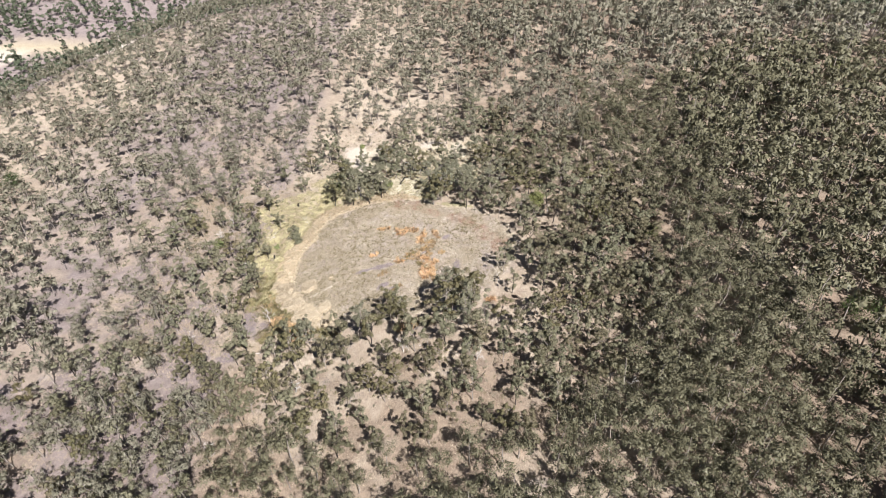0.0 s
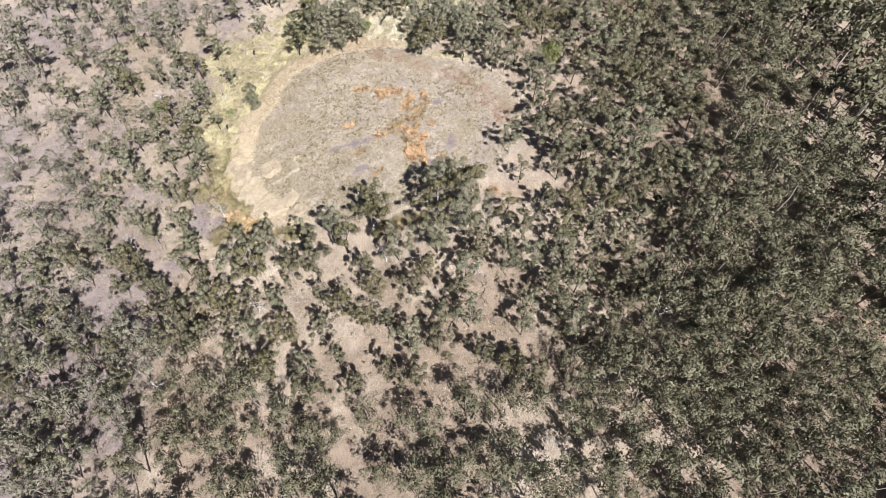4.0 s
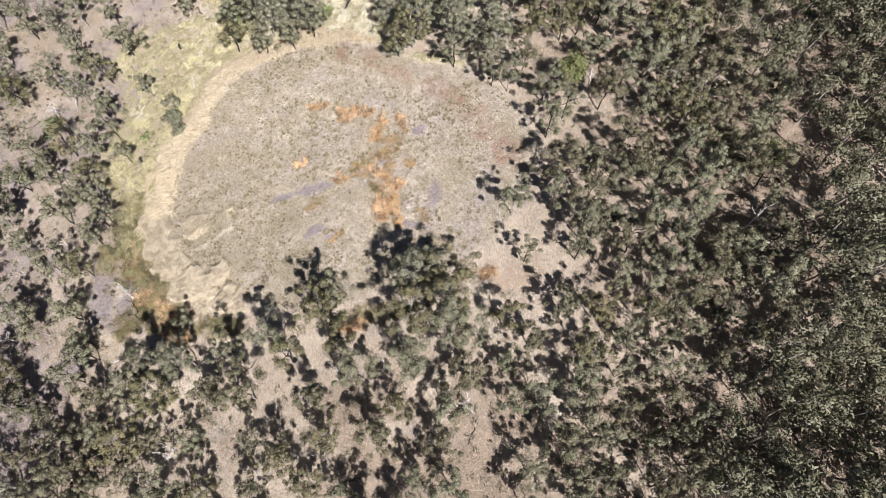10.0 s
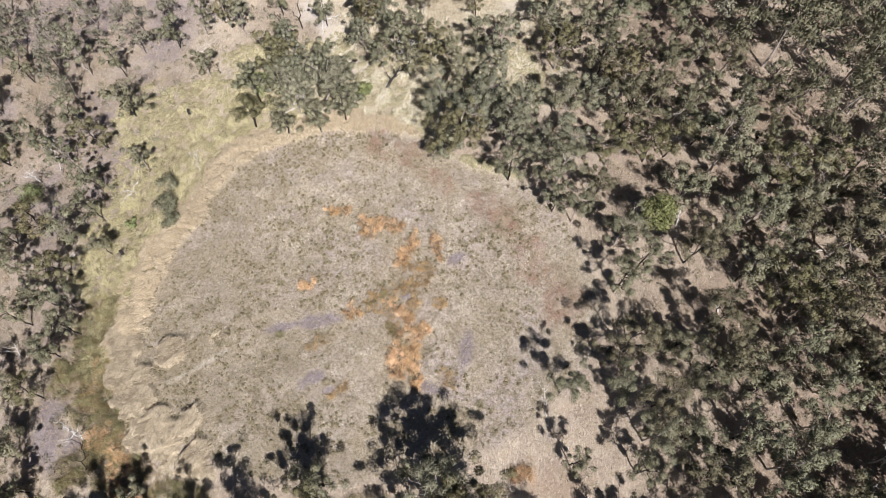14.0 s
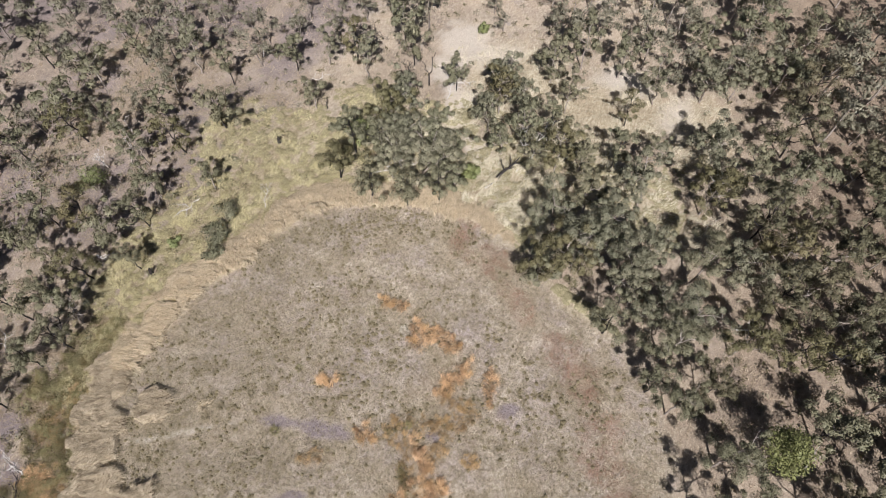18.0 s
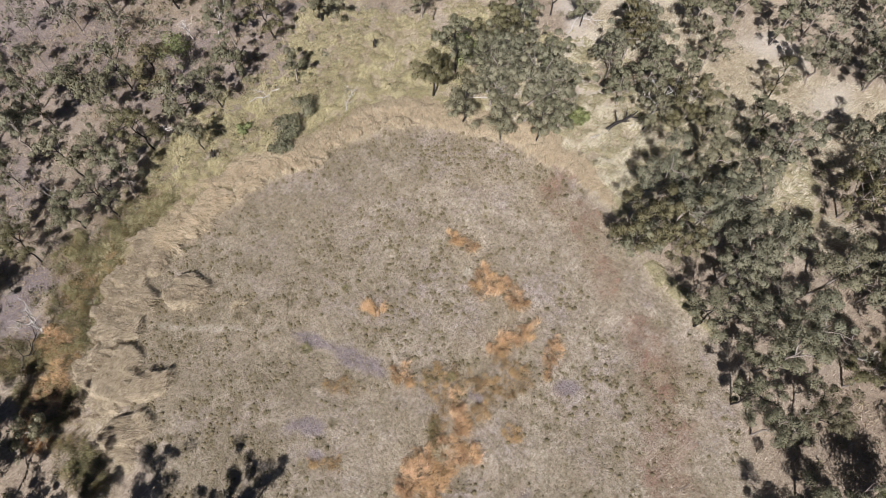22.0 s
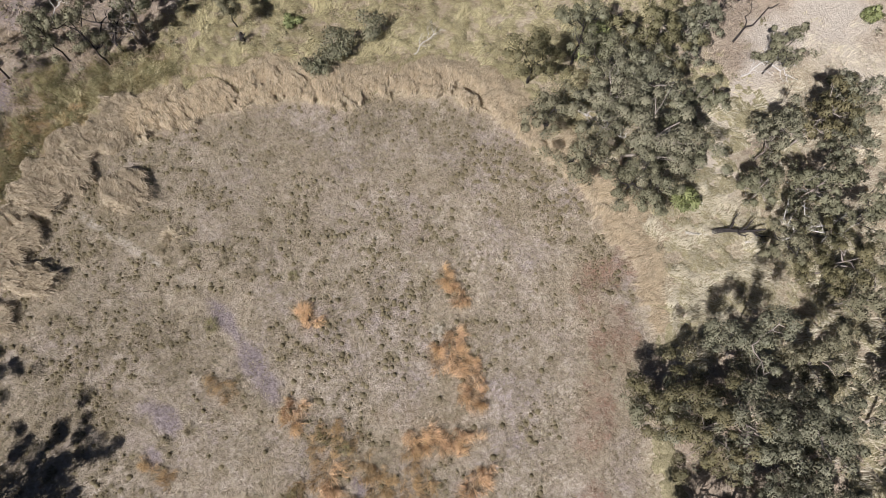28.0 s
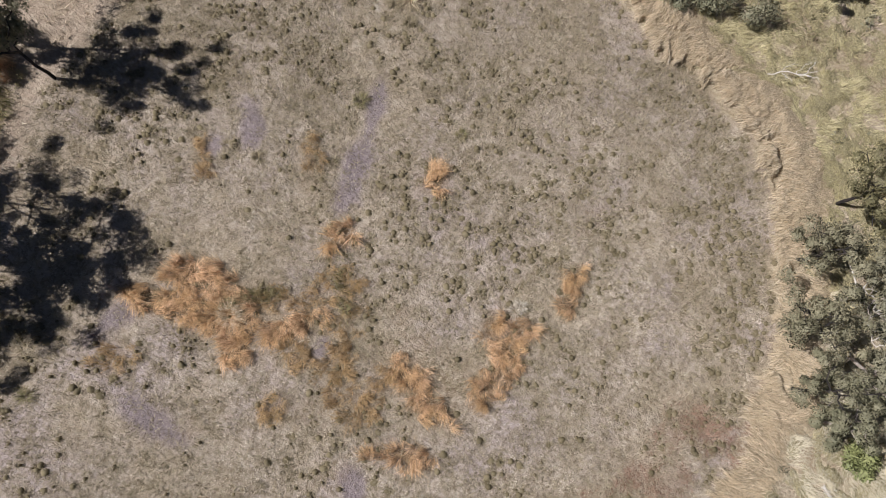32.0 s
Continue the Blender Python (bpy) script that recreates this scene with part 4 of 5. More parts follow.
def domes(r, x, y, reach, tall):
    """A low rounded crown of dead leaf bases at each place."""
    n = len(x)
    z = height(x, y)
    rad, top = reach * (0.4 + 1.1 * r.random(n)), tall * (0.4 + 1.0 * r.random(n))
    turn = r.random((n, 1)) * 6.28
    rings = [np.stack([x, y, z + top], 1)[:, None]]
    for share, up in ((0.65, 0.78), (1.0, -0.1)):
        a = np.arange(6) * 1.047 + turn + r.normal(0, 0.15, (n, 6))
        d = rad[:, None] * share * (0.8 + 0.4 * r.random((n, 6)))
        rings.append(np.stack([x[:, None] + np.cos(a) * d, y[:, None] + np.sin(a) * d, z[:, None] + top[:, None] * up * (0.8 + 0.4 * r.random((n, 6)))], 2))
    verts = np.concatenate(rings, 1).reshape(-1, 3)
    one = [(0, 1 + k, 1 + (k + 1) % 6) for k in range(6)]
    one += [(1 + k, 7 + k, 7 + (k + 1) % 6) for k in range(6)] + [(1 + k, 7 + (k + 1) % 6, 1 + (k + 1) % 6) for k in range(6)]
    return verts, (np.arange(n)[:, None, None] * 13 + np.array(one)[None]).reshape(-1, 3)


def sown(r, count, box, chance):
    x, y = r.uniform(box[0], box[1], count), r.uniform(box[2], box[3], count)
    keep = r.random(count) < chance(x, y)
    return x[keep], y[keep]


def sward(name, mat, label, made):
    me = mesh_of(name, *made)
    if mat is GRASS_GREY:
        at = me.attributes.new("rank", "FLOAT", "POINT")
        at.data.foreach_set("value", rank(made[0][:, 0], made[0][:, 1]).astype(np.float32))
    me.materials.append(mat)
    return tagged(new(name, me), label, "grass", kind="stuff")


g = np.random.default_rng(5)
BOX = (-48, 32, -28, 42)


def sheaves(x, y, size, seed, lo=0.36, hi=0.5):
    """Grass stands in bunches, with gaps between."""
    return ramp(rough(x, y, size, seed), lo, hi)




def mat_sheet(name, mat, label, box, step, over):
    """A sheet of matted grass where over(x, y) lifts it above the ground."""
    xs, ys = np.arange(box[0], box[1], step), np.arange(box[2], box[3], step)
    X, Y = np.meshgrid(xs, ys)
    X, Y = X.ravel(), Y.ravel()
    up = over(X, Y)
    i, j = np.meshgrid(np.arange(len(xs) - 1), np.arange(len(ys) - 1))
    a = (j * len(xs) + i).ravel()
    faces = np.stack([a, a + 1, a + len(xs) + 1, a + len(xs)], 1)
    faces = faces[up[faces].max(1) > 0.04]
    used, back = np.unique(faces, return_inverse=True)
    Z = height(X[used], Y[used]) + up[used] - 0.03
    me = mesh_of(name, np.stack([X[used], Y[used], Z], 1), back.reshape(-1, 4), smooth=True)
    me.materials.append(mat)
    tagged(new(name, me), label, "grass", kind="stuff")
    return X[faces].mean(1), Y[faces].mean(1)


# matted straw along the edge and reeds to the west, combed inwards in tongues
fx, fy = mat_sheet("straw_bed", STRAW_BED, "thick mat of bleached straw and flattened reeds edging the clearing", (-42, 4, -21, 36), 0.11, bed)
x, y = (np.repeat(v, 3) + g.uniform(-0.07, 0.07, 3 * len(v)) for v in (fx, fy))
up = bed(x, y)
keep = up > 0.1
x, y, up = x[keep], y[keep], up[keep]
a = np.arctan2(y - MID[1], x - MID[0])
reedy = (np.degrees(a) % 360 > 196 + 10 * (rough(x, y, 2.0, 97) - 0.5))
a = a + math.pi + (rough(x, y, 1.3, 41) - 0.5) * np.where(reedy, 3.2, 1.5)
for name, mat, label, w in (("straw_grass", GRASS_STRAW, "bleached straw grass combed over along the clearing's edge", ~reedy), ("reed_bed", GRASS_REED, "greyish flattened reeds in thick beds west of the clearing", reedy)):
    sward(name, mat, label, blades(g, x[w], y[w], 0.72, 0.024, 0.82, a[w], 0.25, True, 0.6, up[w]))
mat_sheet("meadow_bed", MEADOW_BED, "bunched yellow-olive grass behind the straw edge", (-52, 14, -16, 50), 0.2, lumps)
x, y = sown(g, 1300000, (-56, 20, -20, 66), lambda x, y: (clearing(x, y) > 1.8) * (clearing(x, y) < 40) * (0.35 + 0.65 * sheaves(x, y, 0.8, 104)))
keep = g.random(len(x)) < meadow(x, y) * (1 - 0.72 * ramp(clearing(x, y), 9, 15))
x, y = x[keep], y[keep]
west = x + (rough(x, y, 6, 94) - 0.5) * 14 < -23
for name, mat, label, w in (("meadow_grass", GRASS_MEADOW, "tall yellow-olive grass behind the straw edge", west), ("yellow_grass", GRASS_YELLOW, "tall pale yellow grass standing among the trees", ~west)):
    sward(name, mat, label, blades(g, x[w], y[w], 0.7, 0.019 + 0.008 * ramp(clearing(x[w], y[w]), 9, 15), 0.65, (rough(x[w], y[w], 1.7, 43) - 0.5) * 9, 0.4, True, 0.7, lumps(x[w], y[w]) * 0.8))


def wider(spots, k=1.3):
    return [(x, y, a * k, b * k, deg) for x, y, a, b, deg in spots]


def reed_clumps(name, mat, label, spots, count, per, tall, seed):
    """Sheaves of reeds, each bent one way from its own foot."""
    r = np.random.default_rng(seed)
    x, y = sown(r, count, (-42, 20, -28, 22), lambda x, y: ramp(near(x, y, wider(spots)), 0.1, 0.5))
    n = len(x)
    way = (rough(x, y, 1.6, 44) - 0.5) * 9 + r.normal(0, 0.35, n)
    bx, by, ba = tufts(r, x, y, per, 0.22)
    spread = np.repeat(way, per) + 0.55 * np.sin(ba - np.repeat(way, per))
    size = np.repeat(0.7 + 0.6 * r.random(n), per)
    return sward(name, mat, label, blades(r, bx, by, tall * size, 0.0115, 0.66, spread, 0.35, droop=0.8))


reed_clumps("ochre_grass", GRASS_OCHRE, "orange reeds in bent sheaves round the seeps", OCHRE, 19000, 52, 0.7, 301)
reed_clumps("brown_grass", GRASS_BROWN, "dull brown reeds in tufts between the orange ones", BROWN, 17000, 40, 0.46, 302)
x, y = sown(g, 420000, (-45, 4, -24, 9), lambda x, y: near(x, y, OLIVE) * (bed(x, y) < 0.2) * (0.2 + 0.8 * sheaves(x, y, 1.2, 56)))
sward("olive_grass", GRASS_GREEN, "olive-green damp grass along the seep and the lower edge", blades(g, x, y, 0.6, 0.018, 0.55, (rough(x, y, 1.4, 57) - 0.5) * 9, 0.5))


def open_turf(x, y):
    """Inside the clearing, clear of its edge and of the reed beds."""
    return (clearing(x, y) < -0.3) & (bed(x, y) < 0.05)


# tufts and pads over the clearing
gx, gy = np.meshgrid(np.arange(BOX[0], BOX[1], 0.5), np.arange(BOX[2], BOX[3], 0.5))
x, y = gx.ravel() + g.normal(0, 0.2, gx.size), gy.ravel() + g.normal(0, 0.2, gx.size)
bare = np.maximum(near(x, y, DAMP), 0.7 * near(x, y, RUST))
keep = open_turf(x, y) & (g.random(x.size) < (0.2 + 0.7 * ramp(rough(x, y, 3.2, 92) + 0.15 * rank(x, y), 0.36, 0.6)) * (1 - 0.8 * bare))
x, y = x[keep], y[keep]
bx, by, ba = tufts(g, x, y, 22, 0.2)
sward("tuft_grass", GRASS_TUFT, "low straw-brown grass tufts crowded over the clearing", blades(g, bx, by, 0.36, 0.024, 0.75, ba, 0.5, True))
x, y = sown(g, 24000, BOX, lambda x, y: open_turf(x, y) * (0.08 + 0.6 * ramp(rough(x, y, 5.0, 95) - 0.004 * (x + 8), 0.38, 0.64)) * ramp(rough(x, y, 1.3, 96), 0.34, 0.56) * (near(x, y, DAMP) < 0.4))
north = (np.array((-26.5, -22.0, -19.0, -24.0, -28.5)), np.array((20.6, 24.6, 26.6, 22.4, 15.5)))
nx, ny = (np.repeat(v, 26) + g.normal(0, 1.3, 130) for v in north)
x, y = np.concatenate([x, nx]), np.concatenate([y, ny])
keep = (clearing(x, y) < 0.2) & (bed(x, y) < 0.05)
x, y = x[keep], y[keep]
n, per = len(x), 40
size = np.repeat(0.6 + 0.8 * g.random(n), per)
bx, by, ba = tufts(g, x, y, per, 0.19)
bx, by = np.repeat(x, per) + (bx - np.repeat(x, per)) * size * 1.15, np.repeat(y, per) + (by - np.repeat(y, per)) * size
sward("tussock_grass", GRASS_TUSSOCK, "olive grass pads dotted over the clearing", blades(g, bx, by, 0.32 * size, 0.02, 0.62, ba, 0.5, True))
sward("tussock_base", GRASS_BASE, "matted bases of the grass pads, coloured dark for the shade within", domes(g, x, y, 0.17, 0.17))
x, y = sown(g, 22000, BOX, lambda x, y: open_turf(x, y) * (0.1 + 0.9 * rank(x, y)) * ramp(rough(x, y, 3.2, 93), 0.45, 0.6))
bx, by, ba = tufts(g, x, y, 22, 0.22)
sward("coarse_grass", GRASS_TUSSOCK, "coarse olive-brown tufts in the lower part of the clearing", blades(g, bx, by, 0.42, 0.018, 0.6, ba, 0.6, True))
x, y = sown(g, 1000000, BOX, lambda x, y: (clearing(x, y) < 0.4) * (0.25 + 0.75 * ramp(rough(x, y, 1.5, 46), 0.38, 0.6)))
keep = g.random(len(x)) > 0.8 * near(x, y, DAMP)
x, y = x[keep], y[keep]
sward("short_grass", GRASS_GREY, "short dry grey-brown grass of the clearing", blades(g, x, y, 0.27, 0.0125, 0.62, (rough(x, y, 1.8, 58) - 0.5) * 12, 0.6, True))
x, y = sown(g, 700000, (-14, 24, -20, 36), lambda x, y: near(x, y, RUST) * (clearing(x, y) < 2.0) * (0.1 + 0.9 * sheaves(x, y, 1.1, 87)) * 0.6)
sward("rust_grass", GRASS_RUST, "short reddish-brown grass in patches near the clearing's edge", blades(g, x, y, 0.34, 0.02, 0.7, (rough(x, y, 1.5, 88) - 0.5) * 9, 0.5, True))


def big_tussock(x, y, reach, tall, count, mat, label, seed):
    """A single grass tussock, its blades springing from one crown."""
    r = np.random.default_rng(seed)
    bx, by, ba = tufts(r, np.array([x]), np.array([y]), count, reach * 0.5)
    v, f = blades(r, bx, by, tall, 0.014, 0.75, ba, 0.3, droop=0.6)
    z = float(height(np.array([x]), np.array([y]))[0])
    me = mesh_of("tussock", v - np.array([x, y, z]), f)
    me.materials.append(mat)
    ob = new("tussock", me)
    ob.location = (x, y, z)
    return tagged(ob, label, "grass tussock", "single tussocks")


big_tussock(0.1, 0.0, 0.9, 0.8, 420, GRASS_STRAW, "heap of bleached straw on orange reeds", 1)
big_tussock(-9.5, 14.6, 0.5, 0.5, 160, GRASS_PALE, "pale grass tussock on the open clearing", 2)
big_tussock(-24.0, -2.4, 0.9, 0.7, 300, GRASS_STRAW, "large grey-white tussock on the open clearing", 3)
big_tussock(-23.2, -3.2, 0.7, 0.6, 200, GRASS_TUSSOCK, "large brown tussock beside a pale one", 4)
big_tussock(-22.6, -1.6, 0.6, 0.55, 160, GRASS_TUSSOCK, "large brown tussock beside a pale one", 5)
big_tussock(-20.3, 0.8, 0.5, 0.55, 140, GRASS_TUFT, "grey tussock on the open clearing", 10)
big_tussock(-9.2, 14.4, 0.55, 0.5, 160, GRASS_PALE, "pale grass tussock beside orange reeds", 11)
big_tussock(-9.0, -4.4, 0.5, 0.5, 140, GRASS_TUSSOCK, "brown tussock on the open clearing", 12)
big_tussock(-15.8, -1.2, 0.6, 0.6, 180, GRASS_GREEN, "olive tussock beside the damp streak", 6)
big_tussock(-17.4, 5.6, 0.5, 0.45, 140, GRASS_GREEN, "olive tussock on the open clearing", 7)
big_tussock(-8.6, -6.4, 0.6, 0.5, 160, GRASS_TUSSOCK, "brown tussock on the open clearing", 8)
big_tussock(9.6, -6.8, 0.5, 0.6, 140, GRASS_GREEN, "olive tussock near the lower edge", 9)
# loose dry grass on the woodland floor
x, y = sown(g, 56000, (-85, 75, -60, 85), lambda x, y: (clearing(x, y) > 0.5) * (1 - 0.9 * near(x, y, PALE)) * (0.3 + 0.7 * ramp(rough(x, y, 4, 47), 0.36, 0.58)))
bx, by, ba = tufts(g, x, y, 7, 0.28)
sward("litter_grass", GRASS_LITTER, "dry grass tufts and fallen litter between the trees", blades(g, bx, by, 0.55, 0.036, 0.8, ba, 0.5, True))
x, y = sown(g, 15000, (-74, -37, -26, 44), lambda x, y: (clearing(x, y) > 5) * (0.2 + 0.8 * ramp(rough(x, y, 3, 48), 0.36, 0.58)))
bx, by, ba = tufts(g, x, y, 9, 0.3)
sward("dry_grass", GRASS_DRY, "loose pinkish and olive dry grass on the burnt western ground", blades(g, bx, by, 0.6, 0.026, 0.8, ba, 0.5, True))


# ---- undergrowth, bushes and dead wood ----


def low_bushes(name, mat, label, places, reach, count, size):
    r = np.random.default_rng(61)
    made = []
    for (x, y), z in zip(places, height(*np.array(places).T)):
        k = r.uniform(0.5, 1.3)
        made.append(leaves(r, (x, y, z + reach * 0.3 * k), reach * k, int(count * k), size, 0.8))
    me = mesh_of(name, *joined(made))
    me.materials.append(mat)
    return tagged(new(name, me), label, "undergrowth", kind="stuff")


ur = np.random.default_rng(67)
spots = scatter(ur, 7500, (-80, 70, -62, 80), [], 1.4)
west = [(x, y) for x, y in zip(ur.uniform(-68, -38, 900), ur.uniform(-24, 36, 900)) if clearing(np.array([x]), np.array([y]))[0] > 5]
spots += west[:300]
low_bushes("undergrowth", LEAF_OLIVE, "low olive scrub and regrowth between the trees", spots[::2], 0.6, 34, 0.14)
low_bushes("grey_undergrowth", LEAF_BLUE, "low grey-green saplings scattered in dry grass", spots[1::2], 0.55, 30, 0.14)


hx, hy = ur.uniform(-215, -62, 9000), ur.uniform(-60, 230, 9000)
keep = (crest(hx, hy) < 5) & (hx > -95 - (hy + 58) * 0.58) & (ur.random(9000) < 0.25 + 0.75 * ramp(rough(hx, hy, 15, 83), 0.35, 0.6))
low_bushes("hillside_scrub", LEAF, "low grey-green scrub dotted over the bare hillside", list(zip(hx[keep], hy[keep])), 0.75, 14, 0.3)


def bush(name, x, y, reach, tall, mat, label, seed, clumps=16, per=110):
    """A leafy bush: short stems and dense leaf tufts."""
    r = np.random.default_rng(seed)
    wood, tuft = [], []
    for k in range(clumps):
        a, d = r.random() * 6.28, reach * math.sqrt(r.random()) * 0.75
        tip = np.array([math.cos(a) * d, math.sin(a) * d, tall * (0.45 + 0.4 * r.random()) * (1.1 - 0.5 * d / reach)])
        if k < 6:
            wood.append(tube(bent(r, (tip[0] * 0.08, tip[1] * 0.08, -0.1), tip, 0.08, 5), np.linspace(0.05, 0.015, 5), 5))
        tuft.append(leaves(r, tip, reach * 0.42, per, 0.13, 0.8))
    root = new(name)
    part("stem", mesh_of("stem", *joined(wood), smooth=True), BARK, root)
    part("foliage", mesh_of("foliage", *joined(tuft)), mat, root)
    root.matrix_basis = stand(x, y)
    return tagged(root, label, "bush")


bush("bush", -57.6, 15.0, 2.3, 3.0, LEAF_BRIGHT, "rounded light green bush on burnt ground", 71)
bush("bush", -40.8, 12.4, 0.9, 0.9, LEAF_BRIGHT, "low bright green bush in yellow grass", 72, 9)
bush("bush", -12.2, 37.2, 1.3, 2.6, LEAF_BRIGHT, "bright green leafy bush beside the grassy track", 73)
bush("bush", -23.3, 64.2, 1.1, 1.2, LEAF_BRIGHT, "small yellow-green bush on pale open ground", 74, 10)
bush("bush", -28.4, 36.4, 2.0, 4.6, LEAF_BRIGHT, "light green bush rising among grey gum trees", 75, 20)
bush("bush", 28.0, 17.8, 2.3, 10.0, LEAF_YELLOW, "dense yellow-green bushy tree at the wood's edge", 76, 44, 150)
bush("bush", 53.3, 1.0, 2.4, 9.0, LEAF_YELLOW, "yellow-green bushy tree standing in the eastern woods", 86, 30, 120)
bush("bush", 88.6, -28.4, 4.8, 8.4, LEAF_LUSH, "large dense bright green tree-like bush in the gum woods", 77, 50, 120)
bush("bush", -138.0, 54.0, 4.2, 6.0, LEAF_DENSE, "large dense dark green bush on the open hillside", 78, 40, 120)
bush("bush", 134.0, 83.0, 4.5, 7.0, LEAF_BRIGHT, "broad bright green tree-like bush near the brow", 79, 40, 120)
bush("bush", 140.0, 75.0, 4.0, 6.0, LEAF_BRIGHT, "bright green bush near the brow of the hill", 80, 36, 120)
bush("bush", 118.0, 90.0, 3.4, 6.0, LEAF_DENSE, "dark green bush with a deep shadow", 81, 30)
bush("bush", 123.0, 35.0, 4.0, 6.5, LEAF_DENSE, "dense dark green bush in a hillside fold", 82, 34)
bush("bush", -36.4, 15.6, 1.9, 2.6, LEAF, "low dark gum scrub leaning out over the straw grass", 83, 16)
bush("bush", -35.2, 13.2, 1.5, 2.0, LEAF, "low dark gum scrub leaning out over the straw grass", 84, 12)
bush("bush", -37.3, 18.8, 1.6, 2.4, LEAF, "grey-green scrub with a dead top beside the meadow", 85, 12)


def dead_wood(seed, length, forks, thick, rise=0.25):
    """A bare forked branch that lies along x and lifts at its tips."""
    r = np.random.default_rng(seed)
    line = bent(r, (0, 0, 0.08), (length, 0, 0.1 + rise * length * 0.4), length * 0.05, 8)
    line[:, 2] = np.maximum(line[:, 2], 0.05)
    pieces = [tube(line, np.linspace(thick, thick * 0.25, 8), 7)]
    for k in range(forks):
        s = line[2 + k % 5]
        a = (0.5 + 0.6 * r.random()) * (-1) ** k
        d = length * (0.22 + 0.25 * r.random())
        e = s + np.array([math.cos(a) * d, math.sin(a) * d, rise * d * r.random()])
        e[2] = max(e[2], 0.04)
        limb = bent(r, s, e, d * 0.08, 6)
        pieces.append(tube(limb, np.linspace(thick * 0.5, thick * 0.12, 6), 5))
        for q in range(2):
            t = limb[3 + q]
            b = a + r.normal(0, 0.7)
            f = t + np.array([math.cos(b) * d * 0.4, math.sin(b) * d * 0.4, rise * d * 0.4 * r.random()])
            pieces.append(tube(bent(r, t, f, 0.04, 4), np.linspace(thick * 0.2, thick * 0.07, 4), 4))
    return joined(pieces)


def fallen(x, y, turn, length, seed, mat, label, forks=4, thick=0.11, rise=0.25):
    me = mesh_of("fallen_branch", *dead_wood(seed, length, forks, thick, rise), smooth=True)
    me.materials.append(mat)
    ob = new("fallen_branch", me)
    ob.matrix_basis = stand(x, y, turn)
    return tagged(ob, label, "dead wood", "fallen branches")


fallen(-9.1, 38.3, 66, 3.8, 1, BARK_DARK, "charred arching fallen branch in straw grass", 4, 0.24, 0.75)
fallen(-7.3, 40.3, 70, 1.9, 2, BARK_WHITE, "bleached fallen limb beside a charred branch", 2, 0.12, 0.1)
fallen(-9.8, 36.2, 62, 1.8, 3, BARK_WHITE, "short bleached log beside the grassy track", 1, 0.15, 0.1)
fallen(-21.6, 48.8, 100, 4.6, 4, BARK_WHITE, "large bleached dead branch lying on pale ground", 6, 0.09, 0.2)
fallen(-22.4, 51.8, 30, 3.4, 5, BARK_WHITE, "bleached forked limb on pale open ground", 4, 0.1, 0.2)
fallen(-25.2, 50.0, 108, 6.0, 6, BARK_DARK, "long black fallen pole on pale ground", 1, 0.12, 0.2)
fallen(-33.6, 21.6, 120, 3.2, 7, BARK_WHITE, "tangle of bleached dead twigs beside a bush", 6, 0.06, 0.5)
fallen(-35.6, 16.4, 210, 3.4, 8, BARK, "grey leaning limb at the foot of the scrub", 4, 0.1, 0.4)
fallen(-42.6, -2.4, 200, 4.6, 9, BARK_DARK, "black fallen branches on burnt ground", 6, 0.14, 0.3)
fallen(-43.0, -4.2, 140, 3.6, 10, BARK_DARK, "black fallen branches on burnt ground", 5, 0.12, 0.3)
fallen(31.6, 18.4, 75, 3.2, 11, BARK_WHITE, "bleached fallen limb in the wood's edge", 3, 0.08, 0.3)
fallen(17.2, -7.2, 100, 3.4, 12, BARK_WHITE, "pale dead twigs standing at the clearing's edge", 5, 0.06, 0.6)
fallen(16.8, 11.2, 250, 1.6, 13, BARK, "small dead twig at the clearing's edge", 2, 0.03, 0.3)
SHADES = ((BARK_WHITE, "bleached fallen branch among dry grass"), (BARK, "grey fallen branch among dry grass"), (BARK_DARK, "charred fallen branch among dry grass"))
for k, (x, y) in enumerate(scatter(ur, 260, (-62, 56, -46, 62), [], 5.0)[:66]):
    mat, label = SHADES[k % 3]
    fallen(x, y, ur.uniform(0, 360), ur.uniform(2.0, 5.0), 100 + k, mat, label, 3 + k % 3, ur.uniform(0.05, 0.11), ur.uniform(0.1, 0.4))


def dead_tree(x, y, tall, seed, mat, label, lean=0.12, spread=1.6):
    """A bare standing tree with forked limbs."""
    (wv, wf), _ = make_tree(seed, tall, spread, 1, 4, 0.1, 6, 0.35, lean, 0.3, 0.11, 4)
    me = mesh_of("dead_tree", wv, wf, smooth=True)
    me.materials.append(mat)
    ob = new("dead_tree", me)
    ob.matrix_basis = stand(x, y, seed * 47.0)
    return tagged(ob, label, "dead tree", "dead trees")


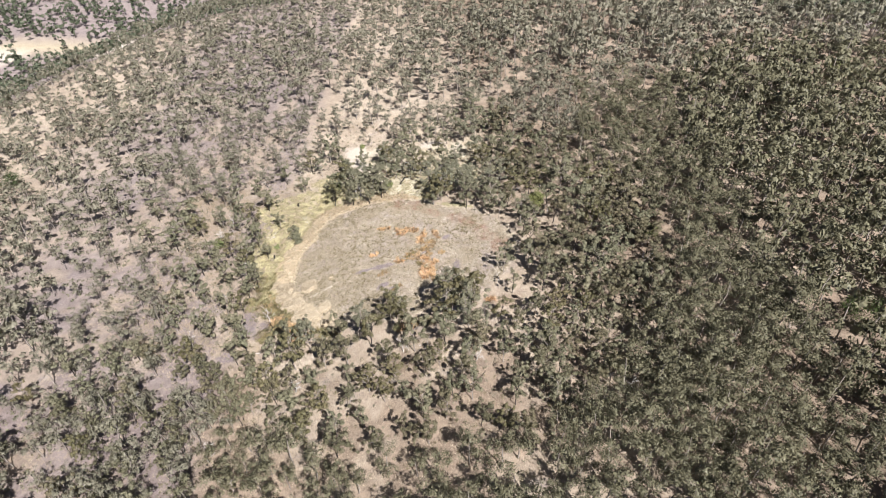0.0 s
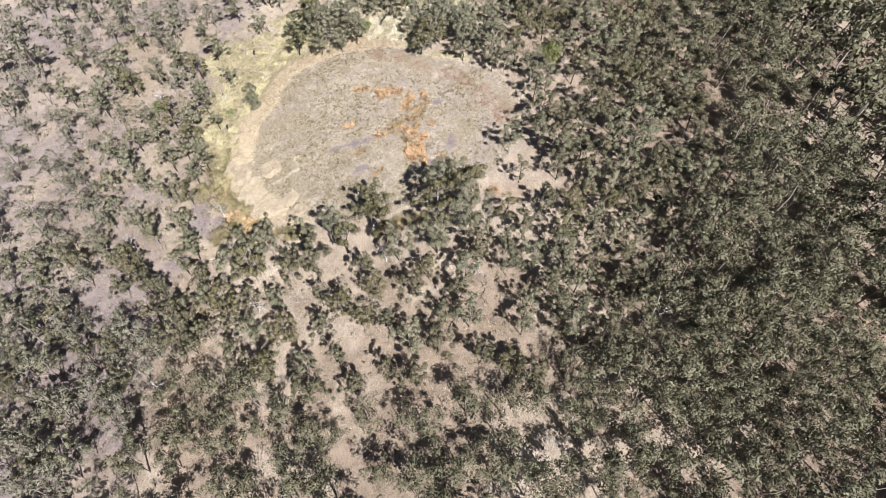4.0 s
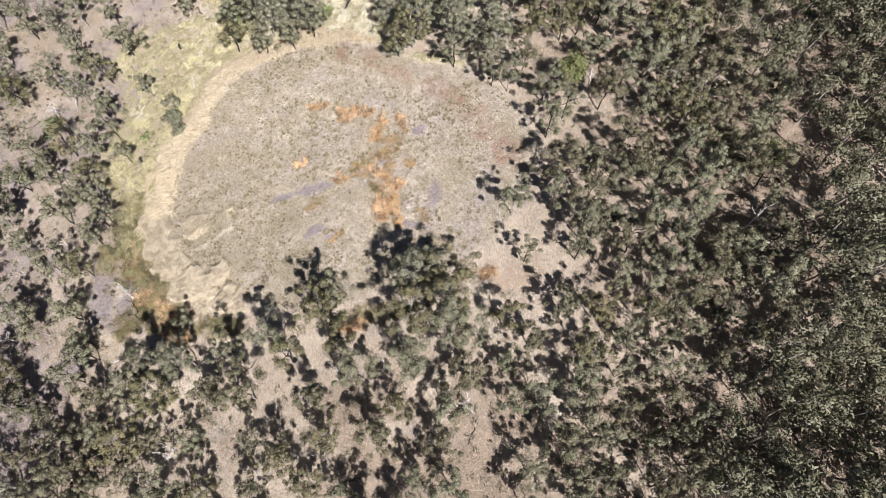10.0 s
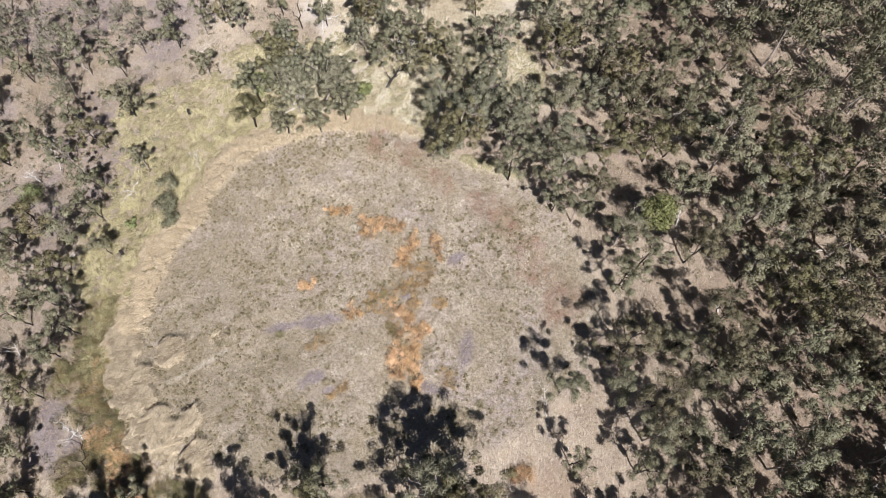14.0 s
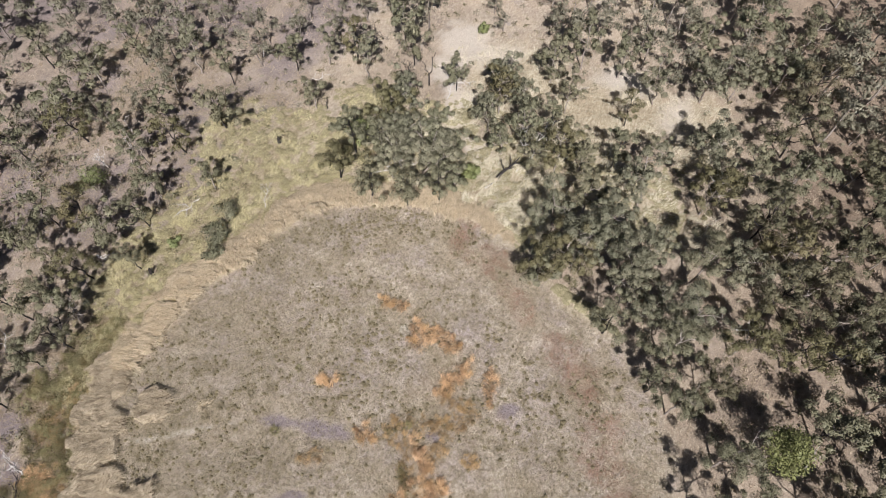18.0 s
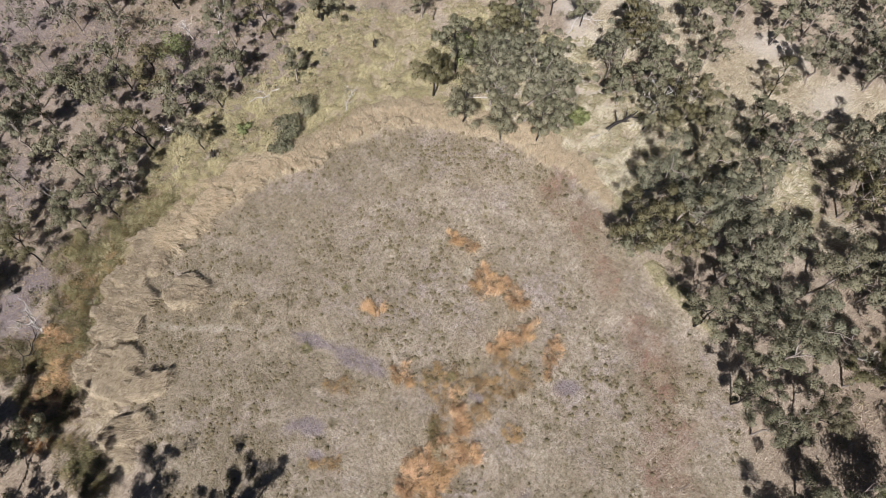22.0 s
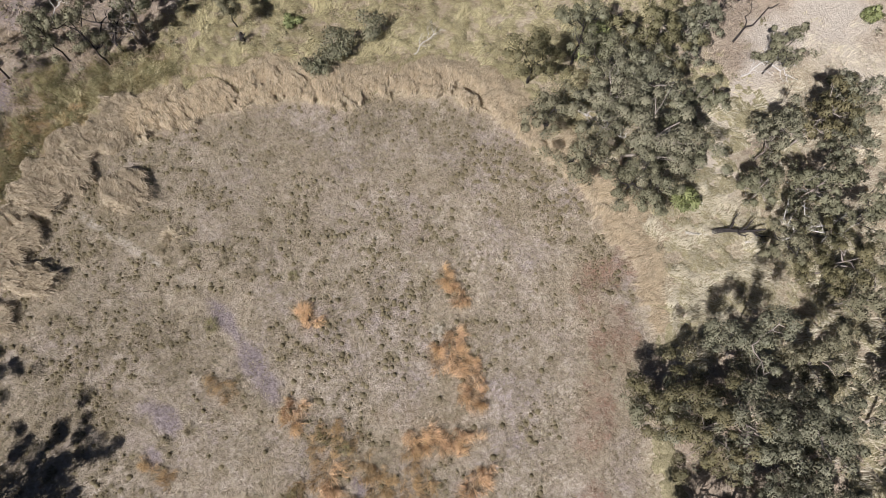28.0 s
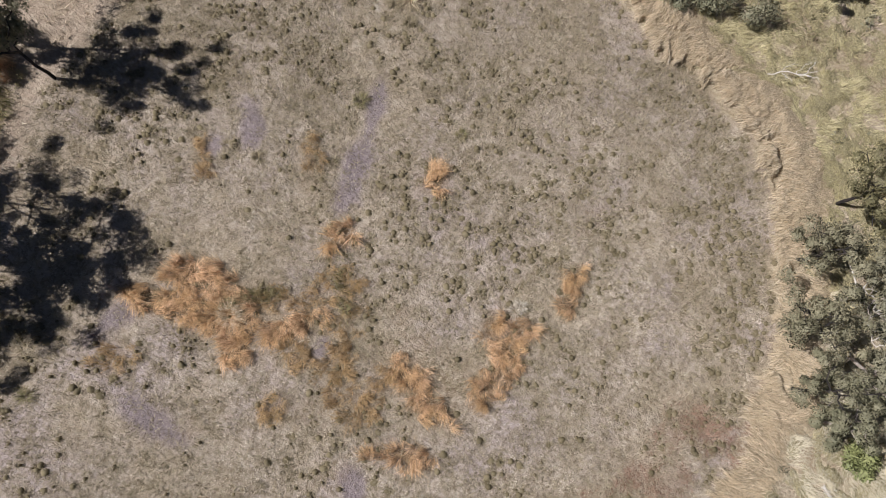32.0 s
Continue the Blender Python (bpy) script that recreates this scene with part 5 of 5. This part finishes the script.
dead_tree(-55.2, 19.6, 8.0, 201, BARK_WHITE, "bleached leaning dead tree on burnt ground", 0.2, 1.2)
dead_tree(-36.2, -16.6, 5.0, 202, BARK_WHITE, "small bleached dead tree with fine bare twigs")
dead_tree(50.3, -8.0, 5.5, 203, BARK_WHITE, "bleached dead tree with bare forked limbs", 0.15, 2.4)
dead_tree(51.6, -10.2, 4.5, 204, BARK_WHITE, "bleached dead tree with bare forked limbs", 0.2, 2.4)
dead_tree(10.9, -32.0, 4.5, 205, BARK_WHITE, "bleached dead tree in dry grass", 0.15, 2.0)
dead_tree(43.6, 55.4, 6.5, 206, BARK_WHITE, "large bleached dead tree with spreading bare limbs", 0.1, 3.2)
dead_tree(37.3, 34.4, 4.5, 207, BARK_WHITE, "bleached dead tree with bare forked limbs")
dead_tree(-20.5, 33.5, 6.0, 208, BARK_WHITE, "grey dead tree inside a leafy clump", 0.1, 2.2)
dead_tree(-6.5, 43.5, 6.5, 209, BARK_WHITE, "grey dead tree inside a leafy clump", 0.1, 2.4)
dead_tree(9.0, -18.6, 6.0, 210, BARK, "grey dead tree inside a leafy clump", 0.1, 2.2)
dead_tree(10.5, 29.5, 6.5, 211, BARK, "grey dead tree inside a leafy clump", 0.1, 2.2)
for k, (x, y) in enumerate(scatter(ur, 160, (-60, 60, -55, 60), [], 9.0)[:22]):
    dead_tree(x, y, ur.uniform(3.5, 6.5), 220 + k, (BARK_WHITE, BARK, BARK_DARK)[k % 3], ("bleached", "grey", "fire-blackened")[k % 3] + " standing dead tree with bare limbs", 0.12, ur.uniform(1.2, 2.2))


def stump(x, y, tall, seed):
    r = np.random.default_rng(seed)
    line = bent(r, (0, 0, -0.1), (0.12, 0.05, tall), 0.05, 5)
    me = mesh_of("stump", *joined([tube(line, [0.24, 0.2, 0.18, 0.17, 0.08], 8), tube(bent(r, (0, 0, tall * 0.5), (0.4, -0.2, tall * 0.9), 0.04, 4), [0.1, 0.09, 0.07, 0.03], 6)]), smooth=True)
    me.materials.append(BARK_DARK)
    ob = new("stump", me)
    ob.matrix_basis = stand(x, y, seed * 50)
    return tagged(ob, "charred broken stump standing in yellow grass", "stump", "stumps")


stump(-38.6, 31.6, 1.3, 1)
stump(-40.4, 7.7, 1.2, 2)
